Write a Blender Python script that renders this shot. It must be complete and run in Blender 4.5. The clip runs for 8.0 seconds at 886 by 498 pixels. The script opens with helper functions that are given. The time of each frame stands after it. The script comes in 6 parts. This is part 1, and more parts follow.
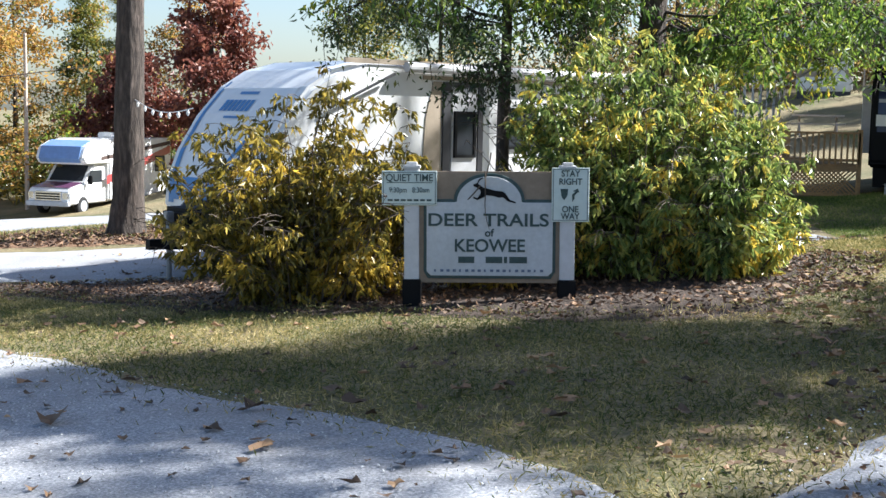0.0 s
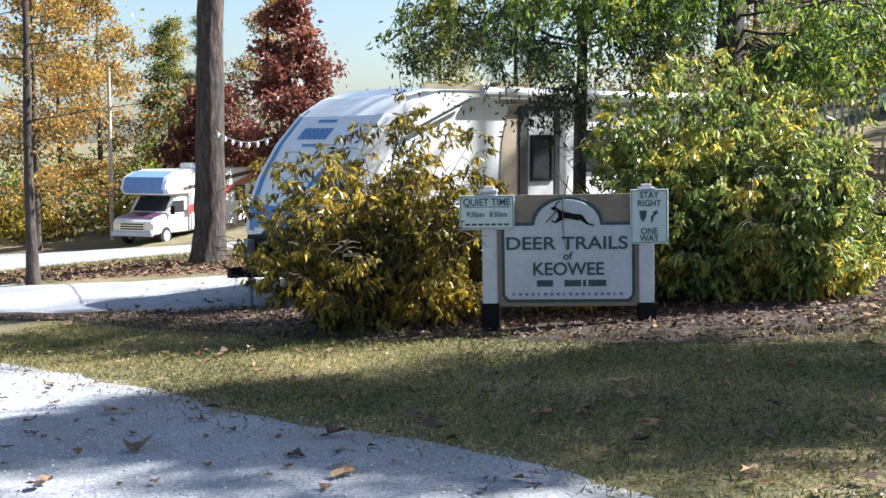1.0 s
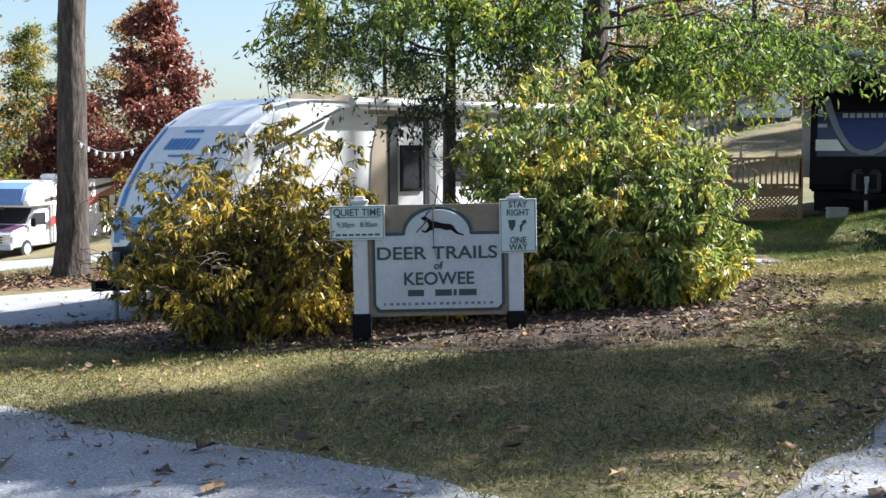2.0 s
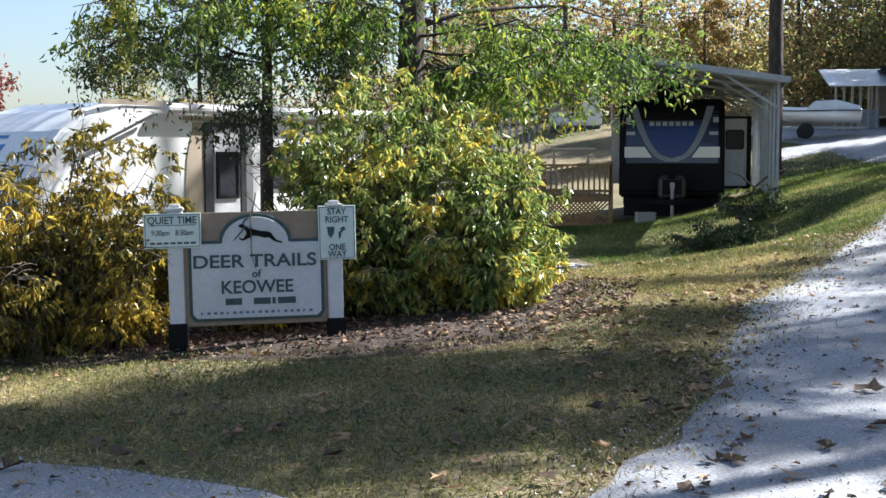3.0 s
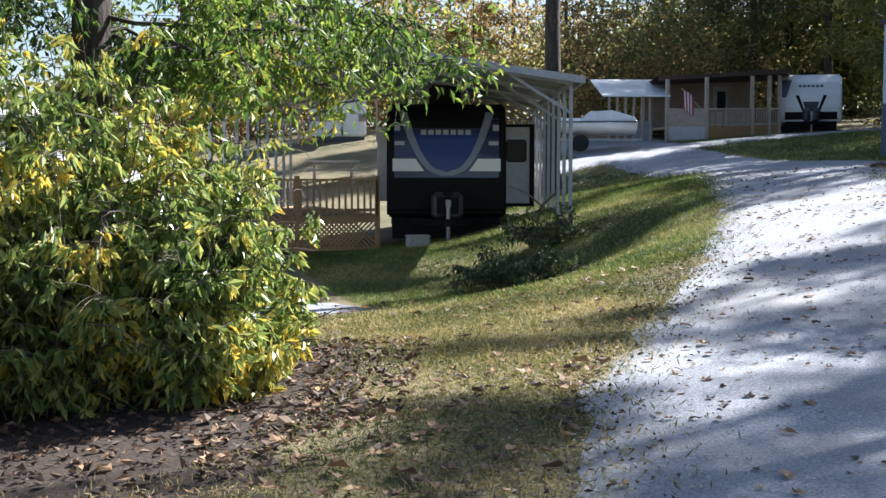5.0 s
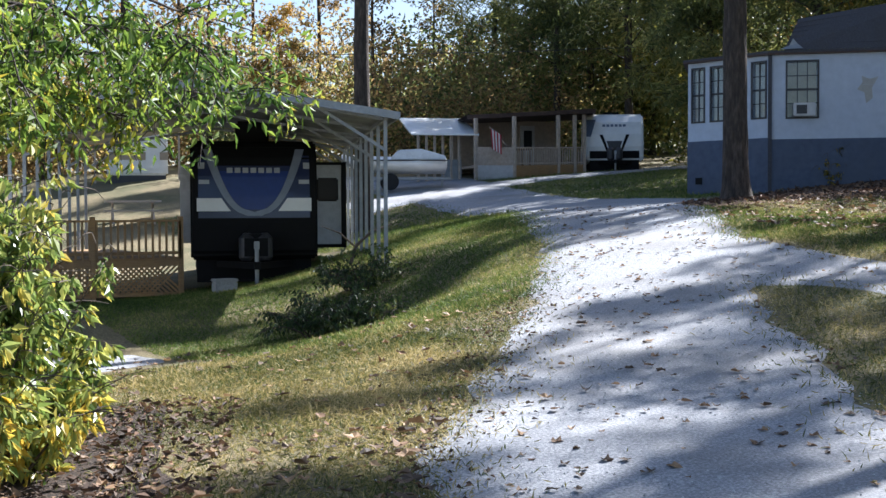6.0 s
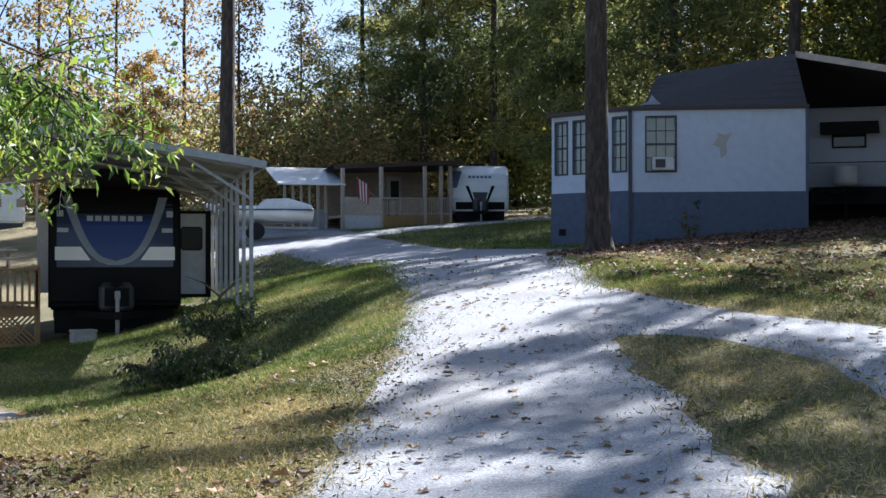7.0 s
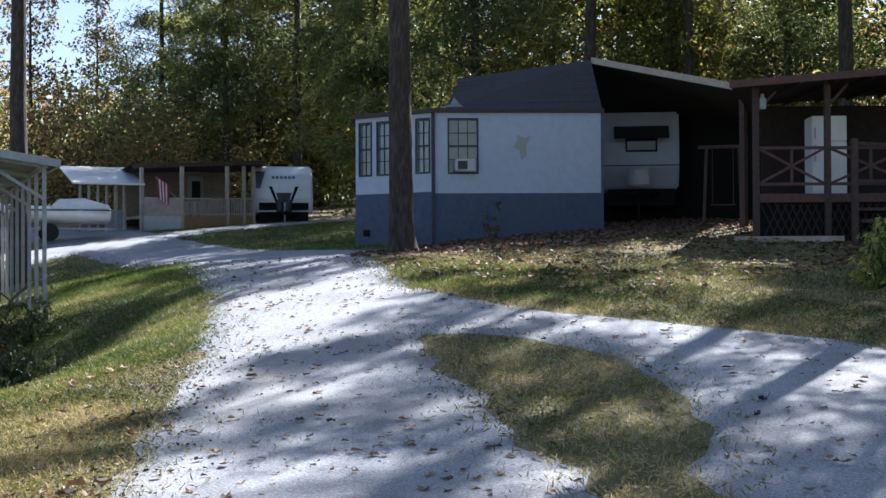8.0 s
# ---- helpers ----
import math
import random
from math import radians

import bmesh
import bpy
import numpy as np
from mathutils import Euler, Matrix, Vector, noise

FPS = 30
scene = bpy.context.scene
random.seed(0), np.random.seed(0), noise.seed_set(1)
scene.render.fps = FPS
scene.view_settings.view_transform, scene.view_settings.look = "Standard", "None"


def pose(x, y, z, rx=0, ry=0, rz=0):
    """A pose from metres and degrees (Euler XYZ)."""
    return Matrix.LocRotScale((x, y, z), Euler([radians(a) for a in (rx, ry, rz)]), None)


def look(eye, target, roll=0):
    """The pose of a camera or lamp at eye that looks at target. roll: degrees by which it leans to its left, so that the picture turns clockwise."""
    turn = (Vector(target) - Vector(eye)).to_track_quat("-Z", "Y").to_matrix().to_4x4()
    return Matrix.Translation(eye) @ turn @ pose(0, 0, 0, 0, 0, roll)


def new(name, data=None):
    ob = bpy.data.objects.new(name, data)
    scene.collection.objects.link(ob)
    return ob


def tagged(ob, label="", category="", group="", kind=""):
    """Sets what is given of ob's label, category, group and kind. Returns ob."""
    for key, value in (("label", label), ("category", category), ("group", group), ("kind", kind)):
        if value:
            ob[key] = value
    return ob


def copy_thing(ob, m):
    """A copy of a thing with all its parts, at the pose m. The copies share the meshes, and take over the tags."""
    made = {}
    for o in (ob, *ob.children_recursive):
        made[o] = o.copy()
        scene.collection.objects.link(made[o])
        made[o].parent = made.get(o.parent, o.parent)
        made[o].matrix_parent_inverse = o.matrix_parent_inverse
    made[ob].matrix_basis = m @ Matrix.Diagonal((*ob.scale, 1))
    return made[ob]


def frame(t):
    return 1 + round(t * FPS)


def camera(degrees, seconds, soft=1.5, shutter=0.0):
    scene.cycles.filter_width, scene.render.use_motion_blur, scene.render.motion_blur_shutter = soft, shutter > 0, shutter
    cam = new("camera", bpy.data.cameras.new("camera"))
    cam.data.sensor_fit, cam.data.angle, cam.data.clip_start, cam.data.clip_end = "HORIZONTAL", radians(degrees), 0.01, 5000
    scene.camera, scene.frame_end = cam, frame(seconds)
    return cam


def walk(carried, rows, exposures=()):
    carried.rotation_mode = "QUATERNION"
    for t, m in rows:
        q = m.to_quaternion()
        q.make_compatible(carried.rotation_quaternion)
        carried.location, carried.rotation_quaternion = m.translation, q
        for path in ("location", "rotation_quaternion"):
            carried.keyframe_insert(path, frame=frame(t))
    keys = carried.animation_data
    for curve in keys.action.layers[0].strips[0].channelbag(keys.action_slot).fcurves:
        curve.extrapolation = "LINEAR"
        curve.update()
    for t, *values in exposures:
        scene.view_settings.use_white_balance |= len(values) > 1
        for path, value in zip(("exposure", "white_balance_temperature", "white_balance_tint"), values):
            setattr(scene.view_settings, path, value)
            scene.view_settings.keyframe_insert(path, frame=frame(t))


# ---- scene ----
cam = camera(39.56, 8.0)
# seconds, eye, turn about x, y, z
ROWS = [
    (0.0, 0.00, 0.00, 1.72, 83.82, -1.21, 2.92),
    (0.5, 0.00, 0.00, 1.72, 84.60, -0.30, 4.66),
    (1.0, 0.00, 0.00, 1.72, 84.92, 0.01, 6.45),
    (1.2, 0.00, 0.00, 1.72, 85.07, 0.01, 6.17),
    (2.3, 0.00, 0.00, 1.72, 85.43, 0.03, -2.26),
    (2.5, 0.00, 0.00, 1.72, 85.46, 0.01, -3.87),
    (3.0, 0.00, 0.00, 1.72, 85.70, 0.00, -8.00),
    (3.5, 0.00, 0.00, 1.72, 85.90, 0.33, -10.70),
    (4.0, 0.00, 0.00, 1.72, 86.32, 0.52, -13.40),
    (4.2, 0.00, 0.00, 1.72, 86.60, 0.42, -14.26),
    (5.3, 1.41, 5.11, 1.72, 86.41, 0.05, -21.36),
    (5.5, 1.41, 5.11, 1.72, 86.78, 0.18, -23.26),
    (5.8, 1.41, 5.11, 1.72, 87.43, -0.03, -25.95),
    (6.0, 1.41, 5.11, 1.72, 88.13, 0.27, -27.86),
    (6.5, 1.41, 5.11, 1.72, 89.45, 0.00, -30.95),
    (7.0, 1.41, 5.11, 1.72, 90.44, 0.04, -34.05),
    (7.5, 1.41, 5.11, 1.72, 90.64, 0.02, -37.89),
    (7.9, 1.41, 5.11, 1.72, 90.45, 0.03, -41.87),
    (8.0, 1.41, 5.11, 1.72, 90.45, 0.31, -43.13),
]
walk(cam, [(t, pose(x, y, z, rx, ry, rz)) for t, x, y, z, rx, ry, rz in ROWS], [(0.0, 1.8, 5900, 9.5), (4.2, 1.75, 5950, 11), (5.3, 1.72, 5820, 11.5), (8.0, 1.62, 5780, 12.5)])

# ---- world and sun ----
SUN_WAY = Vector((0.955, 0.30, 0.0)).normalized()      # horizontal way to the sun
SUN_UP = radians(41)
world = bpy.data.worlds.new("world")
scene.world = world
world.use_nodes = True
wn, wl = world.node_tree.nodes, world.node_tree.links
sky = wn.new("ShaderNodeTexSky")
sky.sky_type = "NISHITA"
sky.sun_disc = False
sky.sun_elevation = SUN_UP
sky.sun_rotation = math.atan2(SUN_WAY.x, SUN_WAY.y)
sky.dust_density = 1.4
wl.new(sky.outputs[0], wn["Background"].inputs[0])
wn["Background"].inputs[1].default_value = 0.055
lamp = bpy.data.lights.new("sun", "SUN")
lamp.energy, lamp.angle, lamp.color = 5.0, radians(0.45), (1.0, 0.95, 0.87)
sun = new("sun", lamp)
to_sun = Vector((SUN_WAY.x * math.cos(SUN_UP), SUN_WAY.y * math.cos(SUN_UP), math.sin(SUN_UP)))
sun.matrix_world = look(to_sun * 100, (0, 0, 0))

# ---- materials ----
def ramp_node(nt, stops):
    r = nt.nodes.new("ShaderNodeValToRGB")
    el = r.color_ramp.elements
    while len(el) < len(stops):
        el.new(0.5)
    for e, (p, c) in zip(el, stops):
        e.position, e.color = p, (*c, 1)
    return r


def noise_node(nt, scale, detail=4.0, rough=0.55, coords="Object", stretch=None):
    tc = nt.nodes.new("ShaderNodeTexCoord")
    n = nt.nodes.new("ShaderNodeTexNoise")
    n.inputs["Scale"].default_value, n.inputs["Detail"].default_value, n.inputs["Roughness"].default_value = scale, detail, rough
    src = tc.outputs[coords]
    if stretch:
        mp = nt.nodes.new("ShaderNodeMapping")
        mp.inputs["Scale"].default_value = stretch
        nt.links.new(src, mp.inputs["Vector"])
        src = mp.outputs[0]
    nt.links.new(src, n.inputs["Vector"])
    return n


def surface(name, fine, coarse=None, fscale=30.0, cscale=1.5, rough=0.7, metal=0.0, bump=0.2, dist=0.01, stretch=None, mixture=0.5, coat=0.0):
    """A two-scale surface: fine = colours from dark to light along the grain, coarse = stain colours that lie over it."""
    m = bpy.data.materials.new(name)
    m.use_nodes = True
    nt = m.node_tree
    b = nt.nodes["Principled BSDF"]
    b.inputs["Roughness"].default_value, b.inputs["Metallic"].default_value = rough, metal
    b.inputs["Coat Weight"].default_value = coat
    n1 = noise_node(nt, fscale, 6.0, 0.65, "Object", stretch)
    r1 = ramp_node(nt, [(0.3 + 0.4 * i / max(1, len(fine) - 1), c) for i, c in enumerate(fine)])
    nt.links.new(n1.outputs["Fac"], r1.inputs[0])
    out = r1.outputs[0]
    if coarse:
        n2 = noise_node(nt, cscale, 5.0, 0.6)
        r2 = ramp_node(nt, [(0.42, (0, 0, 0)), (0.68, (mixture, mixture, mixture))])
        nt.links.new(n2.outputs["Fac"], r2.inputs[0])
        mx = nt.nodes.new("ShaderNodeMix")
        mx.data_type = "RGBA"
        nt.links.new(r2.outputs[0], mx.inputs["Factor"])
        nt.links.new(out, mx.inputs["A"])
        mx.inputs["B"].default_value = (*coarse, 1)
        out = mx.outputs["Result"]
    nt.links.new(out, b.inputs["Base Color"])
    if bump:
        bp = nt.nodes.new("ShaderNodeBump")
        bp.inputs["Strength"].default_value, bp.inputs["Distance"].default_value = bump, dist
        nt.links.new(n1.outputs["Fac"], bp.inputs["Height"])
        nt.links.new(bp.outputs[0], b.inputs["Normal"])
    return m


def leaf_mat(name, stops, through_light=0.45, rough=0.45, clump=0.0):
    """Leaves whose colour differs leaf by leaf (and clump by clump) and that let light through."""
    m = bpy.data.materials.new(name)
    m.use_nodes = True
    nt = m.node_tree
    b = nt.nodes["Principled BSDF"]
    b.inputs["Roughness"].default_value = rough
    g = nt.nodes.new("ShaderNodeNewGeometry")
    r = ramp_node(nt, stops)
    fac = g.outputs["Random Per Island"]
    if clump:
        n = noise_node(nt, clump, 3.0)
        ma = nt.nodes.new("ShaderNodeMath")
        ma.operation = "MULTIPLY_ADD"
        nt.links.new(n.outputs["Fac"], ma.inputs[0])
        ma.inputs[1].default_value = 2.0
        ma.inputs[2].default_value = -1.0
        ad = nt.nodes.new("ShaderNodeMath")
        ad.operation = "MULTIPLY_ADD"
        nt.links.new(fac, ad.inputs[0])
        ad.inputs[1].default_value = 0.75
        ad.inputs[2].default_value = 0.12
        a2 = nt.nodes.new("ShaderNodeMath")
        nt.links.new(ma.outputs[0], a2.inputs[0])
        nt.links.new(ad.outputs[0], a2.inputs[1])
        fac = a2.outputs[0]
    nt.links.new(fac, r.inputs[0])
    nt.links.new(r.outputs[0], b.inputs["Base Color"])
    if through_light:
        t = nt.nodes.new("ShaderNodeBsdfTranslucent")
        nt.links.new(r.outputs[0], t.inputs[0])
        mx = nt.nodes.new("ShaderNodeMixShader")
        mx.inputs[0].default_value = through_light
        nt.links.new(b.outputs[0], mx.inputs[1])
        nt.links.new(t.outputs[0], mx.inputs[2])
        nt.links.new(mx.outputs[0], nt.nodes["Material Output"].inputs[0])
    return m


def plain_mat(name, c, rough=0.5, metal=0.0, coat=0.0, var=0.12, scale=6.0):
    return surface(name, [tuple(v * (1 - var) for v in c), c, tuple(min(1, v * (1 + var)) for v in c)], None, scale, rough=rough, metal=metal, bump=0.03, dist=0.002, coat=coat)


GRASS = surface("lawn_soil", [(0.07, 0.055, 0.027), (0.17, 0.135, 0.066), (0.33, 0.26, 0.14)], (0.055, 0.07, 0.02), 26, 0.5, 0.95, bump=0.7, dist=0.03, mixture=0.75)
GRAVEL = surface("gravel", [(0.125, 0.13, 0.14), (0.285, 0.292, 0.31), (0.52, 0.53, 0.55)], (0.18, 0.165, 0.15), 55, 0.8, 0.95, bump=0.55, dist=0.012, mixture=0.55)
MULCH = surface("pine_straw_mulch", [(0.012, 0.008, 0.006), (0.04, 0.026, 0.018), (0.12, 0.075, 0.048)], (0.055, 0.038, 0.027), 40, 1.2, 0.95, bump=0.9, dist=0.03)
BLADE = leaf_mat("grass_blade", [(0.0, (0.04, 0.062, 0.012)), (0.3, (0.10, 0.125, 0.026)), (0.55, (0.25, 0.22, 0.072)), (0.82, (0.45, 0.365, 0.15)), (1.0, (0.62, 0.50, 0.25))], 0.35, 0.7, 0.55)
BLADE_GREEN = leaf_mat("green_grass_blade", [(0.0, (0.04, 0.08, 0.012)), (0.5, (0.13, 0.19, 0.034)), (0.85, (0.27, 0.29, 0.07)), (1.0, (0.45, 0.39, 0.14))], 0.3, 0.7, 0.55)
DEADLEAF = leaf_mat("fallen_leaf", [(0.0, (0.05, 0.032, 0.02)), (0.45, (0.13, 0.08, 0.045)), (0.8, (0.26, 0.15, 0.075)), (1.0, (0.42, 0.27, 0.14))], 0.15, 0.7)
# fallen leaves again, darkened in colour for the shade they lie in
SHADELITTER = leaf_mat("shade_darkened_litter", [(0.0, (0.035, 0.022, 0.015)), (0.5, (0.09, 0.052, 0.032)), (0.85, (0.19, 0.105, 0.06)), (1.0, (0.33, 0.2, 0.11))], 0.12, 0.75)
LEAF_GREEN = leaf_mat("green_shrub_leaf", [(0.0, (0.045, 0.08, 0.018)), (0.28, (0.14, 0.21, 0.045)), (0.55, (0.33, 0.39, 0.11)), (0.78, (0.56, 0.53, 0.12)), (1.0, (0.7, 0.5, 0.07))], 0.45, 0.34, 1.3)
LEAF_OLIVE = leaf_mat("turning_shrub_leaf", [(0.0, (0.055, 0.055, 0.013)), (0.36, (0.16, 0.14, 0.025)), (0.7, (0.40, 0.30, 0.045)), (1.0, (0.7, 0.48, 0.07))], 0.5, 0.34, 1.4)
LEAF_TREE = leaf_mat("green_tree_leaf", [(0.0, (0.045, 0.09, 0.018)), (0.4, (0.13, 0.21, 0.035)), (0.7, (0.30, 0.38, 0.06)), (0.92, (0.5, 0.45, 0.06)), (1.0, (0.6, 0.42, 0.05))], 0.5, 0.55, 0.5)
LEAF_ORANGE = leaf_mat("orange_leaf", [(0.0, (0.09, 0.10, 0.025)), (0.3, (0.20, 0.15, 0.04)), (0.55, (0.40, 0.20, 0.045)), (0.8, (0.55, 0.33, 0.07)), (1.0, (0.32, 0.30, 0.06))], 0.5, 0.5, 0.3)
LEAF_RED = leaf_mat("red_leaf", [(0.0, (0.09, 0.03, 0.025)), (0.6, (0.24, 0.085, 0.06)), (1.0, (0.42, 0.19, 0.11))], 0.4, 0.5, 0.3)
LEAF_PINE = leaf_mat("pine_needles", [(0.0, (0.06, 0.085, 0.03)), (0.55, (0.20, 0.23, 0.075)), (1.0, (0.46, 0.41, 0.13))], 0.5, 0.5, 0.2)
LEAF_WOOD = leaf_mat("woodland_leaf", [(0.0, (0.05, 0.07, 0.016)), (0.45, (0.17, 0.19, 0.04)), (0.75, (0.42, 0.37, 0.07)), (1.0, (0.55, 0.28, 0.08))], 0.55, 0.5, 0.15)
LEAF_BROWN = leaf_mat("brown_woodland_leaf", [(0.0, (0.12, 0.08, 0.04)), (0.5, (0.36, 0.24, 0.1)), (0.8, (0.5, 0.4, 0.14)), (1.0, (0.29, 0.31, 0.1))], 0.6, 0.5, 0.15)
BARK = surface("bark", [(0.018, 0.014, 0.012), (0.062, 0.048, 0.039), (0.14, 0.108, 0.088)], (0.04, 0.033, 0.027), 14, 1.5, 0.95, bump=1.0, dist=0.06, stretch=(1, 1, 0.22))
STRAW = surface("pine_straw", [(0.06, 0.032, 0.018), (0.17, 0.095, 0.05), (0.33, 0.20, 0.11)], (0.10, 0.06, 0.038), 34, 0.9, 0.95, bump=0.8, dist=0.03)
LEAF_DARK = leaf_mat("dark_evergreen_leaf", [(0.0, (0.02, 0.04, 0.012)), (0.6, (0.05, 0.085, 0.022)), (0.9, (0.13, 0.17, 0.04)), (1.0, (0.22, 0.22, 0.06))], 0.35, 0.45, 0.6)
TWIG = surface("twig_bark", [(0.05, 0.038, 0.028), (0.13, 0.10, 0.075)], None, 30, rough=0.9)
WHITE = surface("white_gelcoat", [(0.72, 0.72, 0.71), (0.82, 0.82, 0.81)], (0.60, 0.59, 0.56), 3, 0.9, 0.3, bump=0.02, dist=0.002, mixture=0.25, coat=0.3)
OFFWHITE = surface("weathered_white_paint", [(0.47, 0.47, 0.47), (0.62, 0.62, 0.63)], (0.36, 0.34, 0.31), 8, 1.0, 0.6, bump=0.08, dist=0.004, mixture=0.4)
TAN = surface("tan_painted_board", [(0.22, 0.165, 0.115), (0.30, 0.23, 0.165)], (0.18, 0.14, 0.1), 12, 2.0, 0.7, bump=0.08, dist=0.003)
SIGNWHITE = surface("sign_white_paint", [(0.44, 0.46, 0.475), (0.55, 0.57, 0.585)], (0.40, 0.40, 0.38), 18, 3.0, 0.55, bump=0.05, dist=0.002, mixture=0.4)
SIGNGREEN = surface("sign_dark_green_paint", [(0.02, 0.045, 0.045), (0.045, 0.08, 0.078)], None, 20, rough=0.5)
SMALLSIGN = surface("aluminium_sign_sheet", [(0.52, 0.60, 0.56), (0.62, 0.69, 0.65)], (0.45, 0.5, 0.46), 10, 3.0, 0.45, bump=0.03, dist=0.002, mixture=0.3)
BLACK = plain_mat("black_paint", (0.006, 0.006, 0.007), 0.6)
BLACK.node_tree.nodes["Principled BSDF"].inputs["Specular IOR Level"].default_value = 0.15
DARKGREY = plain_mat("dark_grey_metal", (0.05, 0.05, 0.055), 0.5, 0.3)
GALV = surface("galvanised_steel", [(0.26, 0.28, 0.3), (0.37, 0.39, 0.41)], (0.22, 0.22, 0.22), 9, 0.8, 0.5, 0.6, 0.05, 0.003)
NAVY = plain_mat("navy_gelcoat", (0.012, 0.022, 0.075), 0.3, coat=0.4)
BLUE = plain_mat("blue_decal", (0.05, 0.20, 0.45), 0.35)
LIGHTBLUE = plain_mat("pale_blue_gelcoat", (0.62, 0.67, 0.74), 0.35, coat=0.3)
GREYBLUE = plain_mat("grey_blue_decal", (0.11, 0.14, 0.21), 0.35)
SILVER = plain_mat("silver_decal", (0.4, 0.42, 0.45), 0.35)
SILVERBLUE = plain_mat("silver_blue_decal", (0.2, 0.23, 0.29), 0.3)
CHROME = plain_mat("chrome", (0.6, 0.6, 0.62), 0.18, 1.0)
RUBBER = plain_mat("tyre_rubber", (0.015, 0.015, 0.016), 0.85)
REDPAINT = plain_mat("red_paint", (0.32, 0.05, 0.05), 0.35, coat=0.4)
PURPLE = plain_mat("plum_paint", (0.10, 0.04, 0.09), 0.35, coat=0.4)
TANTRIM = plain_mat("tan_trim", (0.33, 0.27, 0.2), 0.5)
DECKWOOD = surface("treated_deck_wood", [(0.28, 0.165, 0.07), (0.45, 0.275, 0.12)], (0.22, 0.17, 0.12), 8, 1.5, 0.8, bump=0.2, dist=0.004, stretch=(1, 1, 6))
# near-black roofing: the shade of the roof undersides is in the colour
SHADEBLACK = plain_mat("shade_black_roofing", (0.014, 0.013, 0.014), 0.9)
# darker copy of the brown wood, with the porch's shade in its colour
SHADEDBROWN = surface("shaded_brown_wood", [(0.014, 0.009, 0.008), (0.035, 0.022, 0.019)], None, 9, rough=0.8, bump=0.2, dist=0.004)
GREYWOOD = surface("greyed_porch_wood", [(0.38, 0.31, 0.25), (0.55, 0.46, 0.38)], (0.34, 0.30, 0.26), 8, 1.5, 0.85, bump=0.2, dist=0.004)
BROWNWOOD = surface("brown_stained_wood", [(0.045, 0.028, 0.023), (0.09, 0.055, 0.045)], None, 9, rough=0.75, bump=0.2, dist=0.004)
REDBROWN = surface("red_brown_stained_wood", [(0.075, 0.035, 0.03), (0.14, 0.065, 0.055)], None, 9, rough=0.7, bump=0.2, dist=0.004)
SIDING = surface("pale_grey_blue_siding", [(0.42, 0.47, 0.56), (0.51, 0.56, 0.66)], (0.38, 0.42, 0.50), 5, 0.6, 0.6, bump=0.05, dist=0.003, mixture=0.35)
SKIRT = surface("slate_blue_skirting", [(0.05, 0.068, 0.115), (0.08, 0.105, 0.165)], (0.075, 0.09, 0.125), 6, 0.8, 0.65, bump=0.06, dist=0.003)
SHINGLE = surface("dark_shingle", [(0.045, 0.045, 0.055), (0.085, 0.085, 0.10)], (0.06, 0.055, 0.055), 30, 1.0, 0.9, bump=0.4, dist=0.01)
STAIN = surface("beige_stain", [(0.36, 0.35, 0.33), (0.43, 0.42, 0.40)], None, 12, rough=0.8)
CONCRETE = surface("concrete_block", [(0.28, 0.28, 0.27), (0.42, 0.42, 0.4)], None, 25, rough=0.9)
REDFLAG = plain_mat("red_cloth", (0.4, 0.04, 0.05), 0.85)
WHITECLOTH = plain_mat("white_cloth", (0.7, 0.7, 0.7), 0.85)
GLASS = bpy.data.materials.new("window_glass")
GLASS.use_nodes = True
gb = GLASS.node_tree.nodes["Principled BSDF"]
gb.inputs["Base Color"].default_value = (0.02, 0.025, 0.03, 1)
gb.inputs["Roughness"].default_value = 0.06
gb.inputs["Specular IOR Level"].default_value = 0.4
CLEAR = bpy.data.materials.new("clear_window_glass")
CLEAR.use_nodes = True
cbn = CLEAR.node_tree.nodes["Principled BSDF"]
cbn.inputs["Base Color"].default_value = (0.85, 0.9, 0.92, 1)
cbn.inputs["Transmission Weight"].default_value = 1.0
cbn.inputs["Roughness"].default_value = 0.02
PEBBLE = leaf_mat("gravel_stone", [(0.0, (0.24, 0.24, 0.245)), (0.5, (0.42, 0.42, 0.42)), (1.0, (0.62, 0.62, 0.61))], 0, 0.9)
TINTED = plain_mat("tinted_glass", (0.006, 0.007, 0.009), 0.15)
TINTED.node_tree.nodes["Principled BSDF"].inputs["Specular IOR Level"].default_value = 0.2
BULB = bpy.data.materials.new("string_light_bulb")
BULB.use_nodes = True
BULB.node_tree.nodes["Principled BSDF"].inputs["Base Color"].default_value = (0.75, 0.75, 0.72, 1)

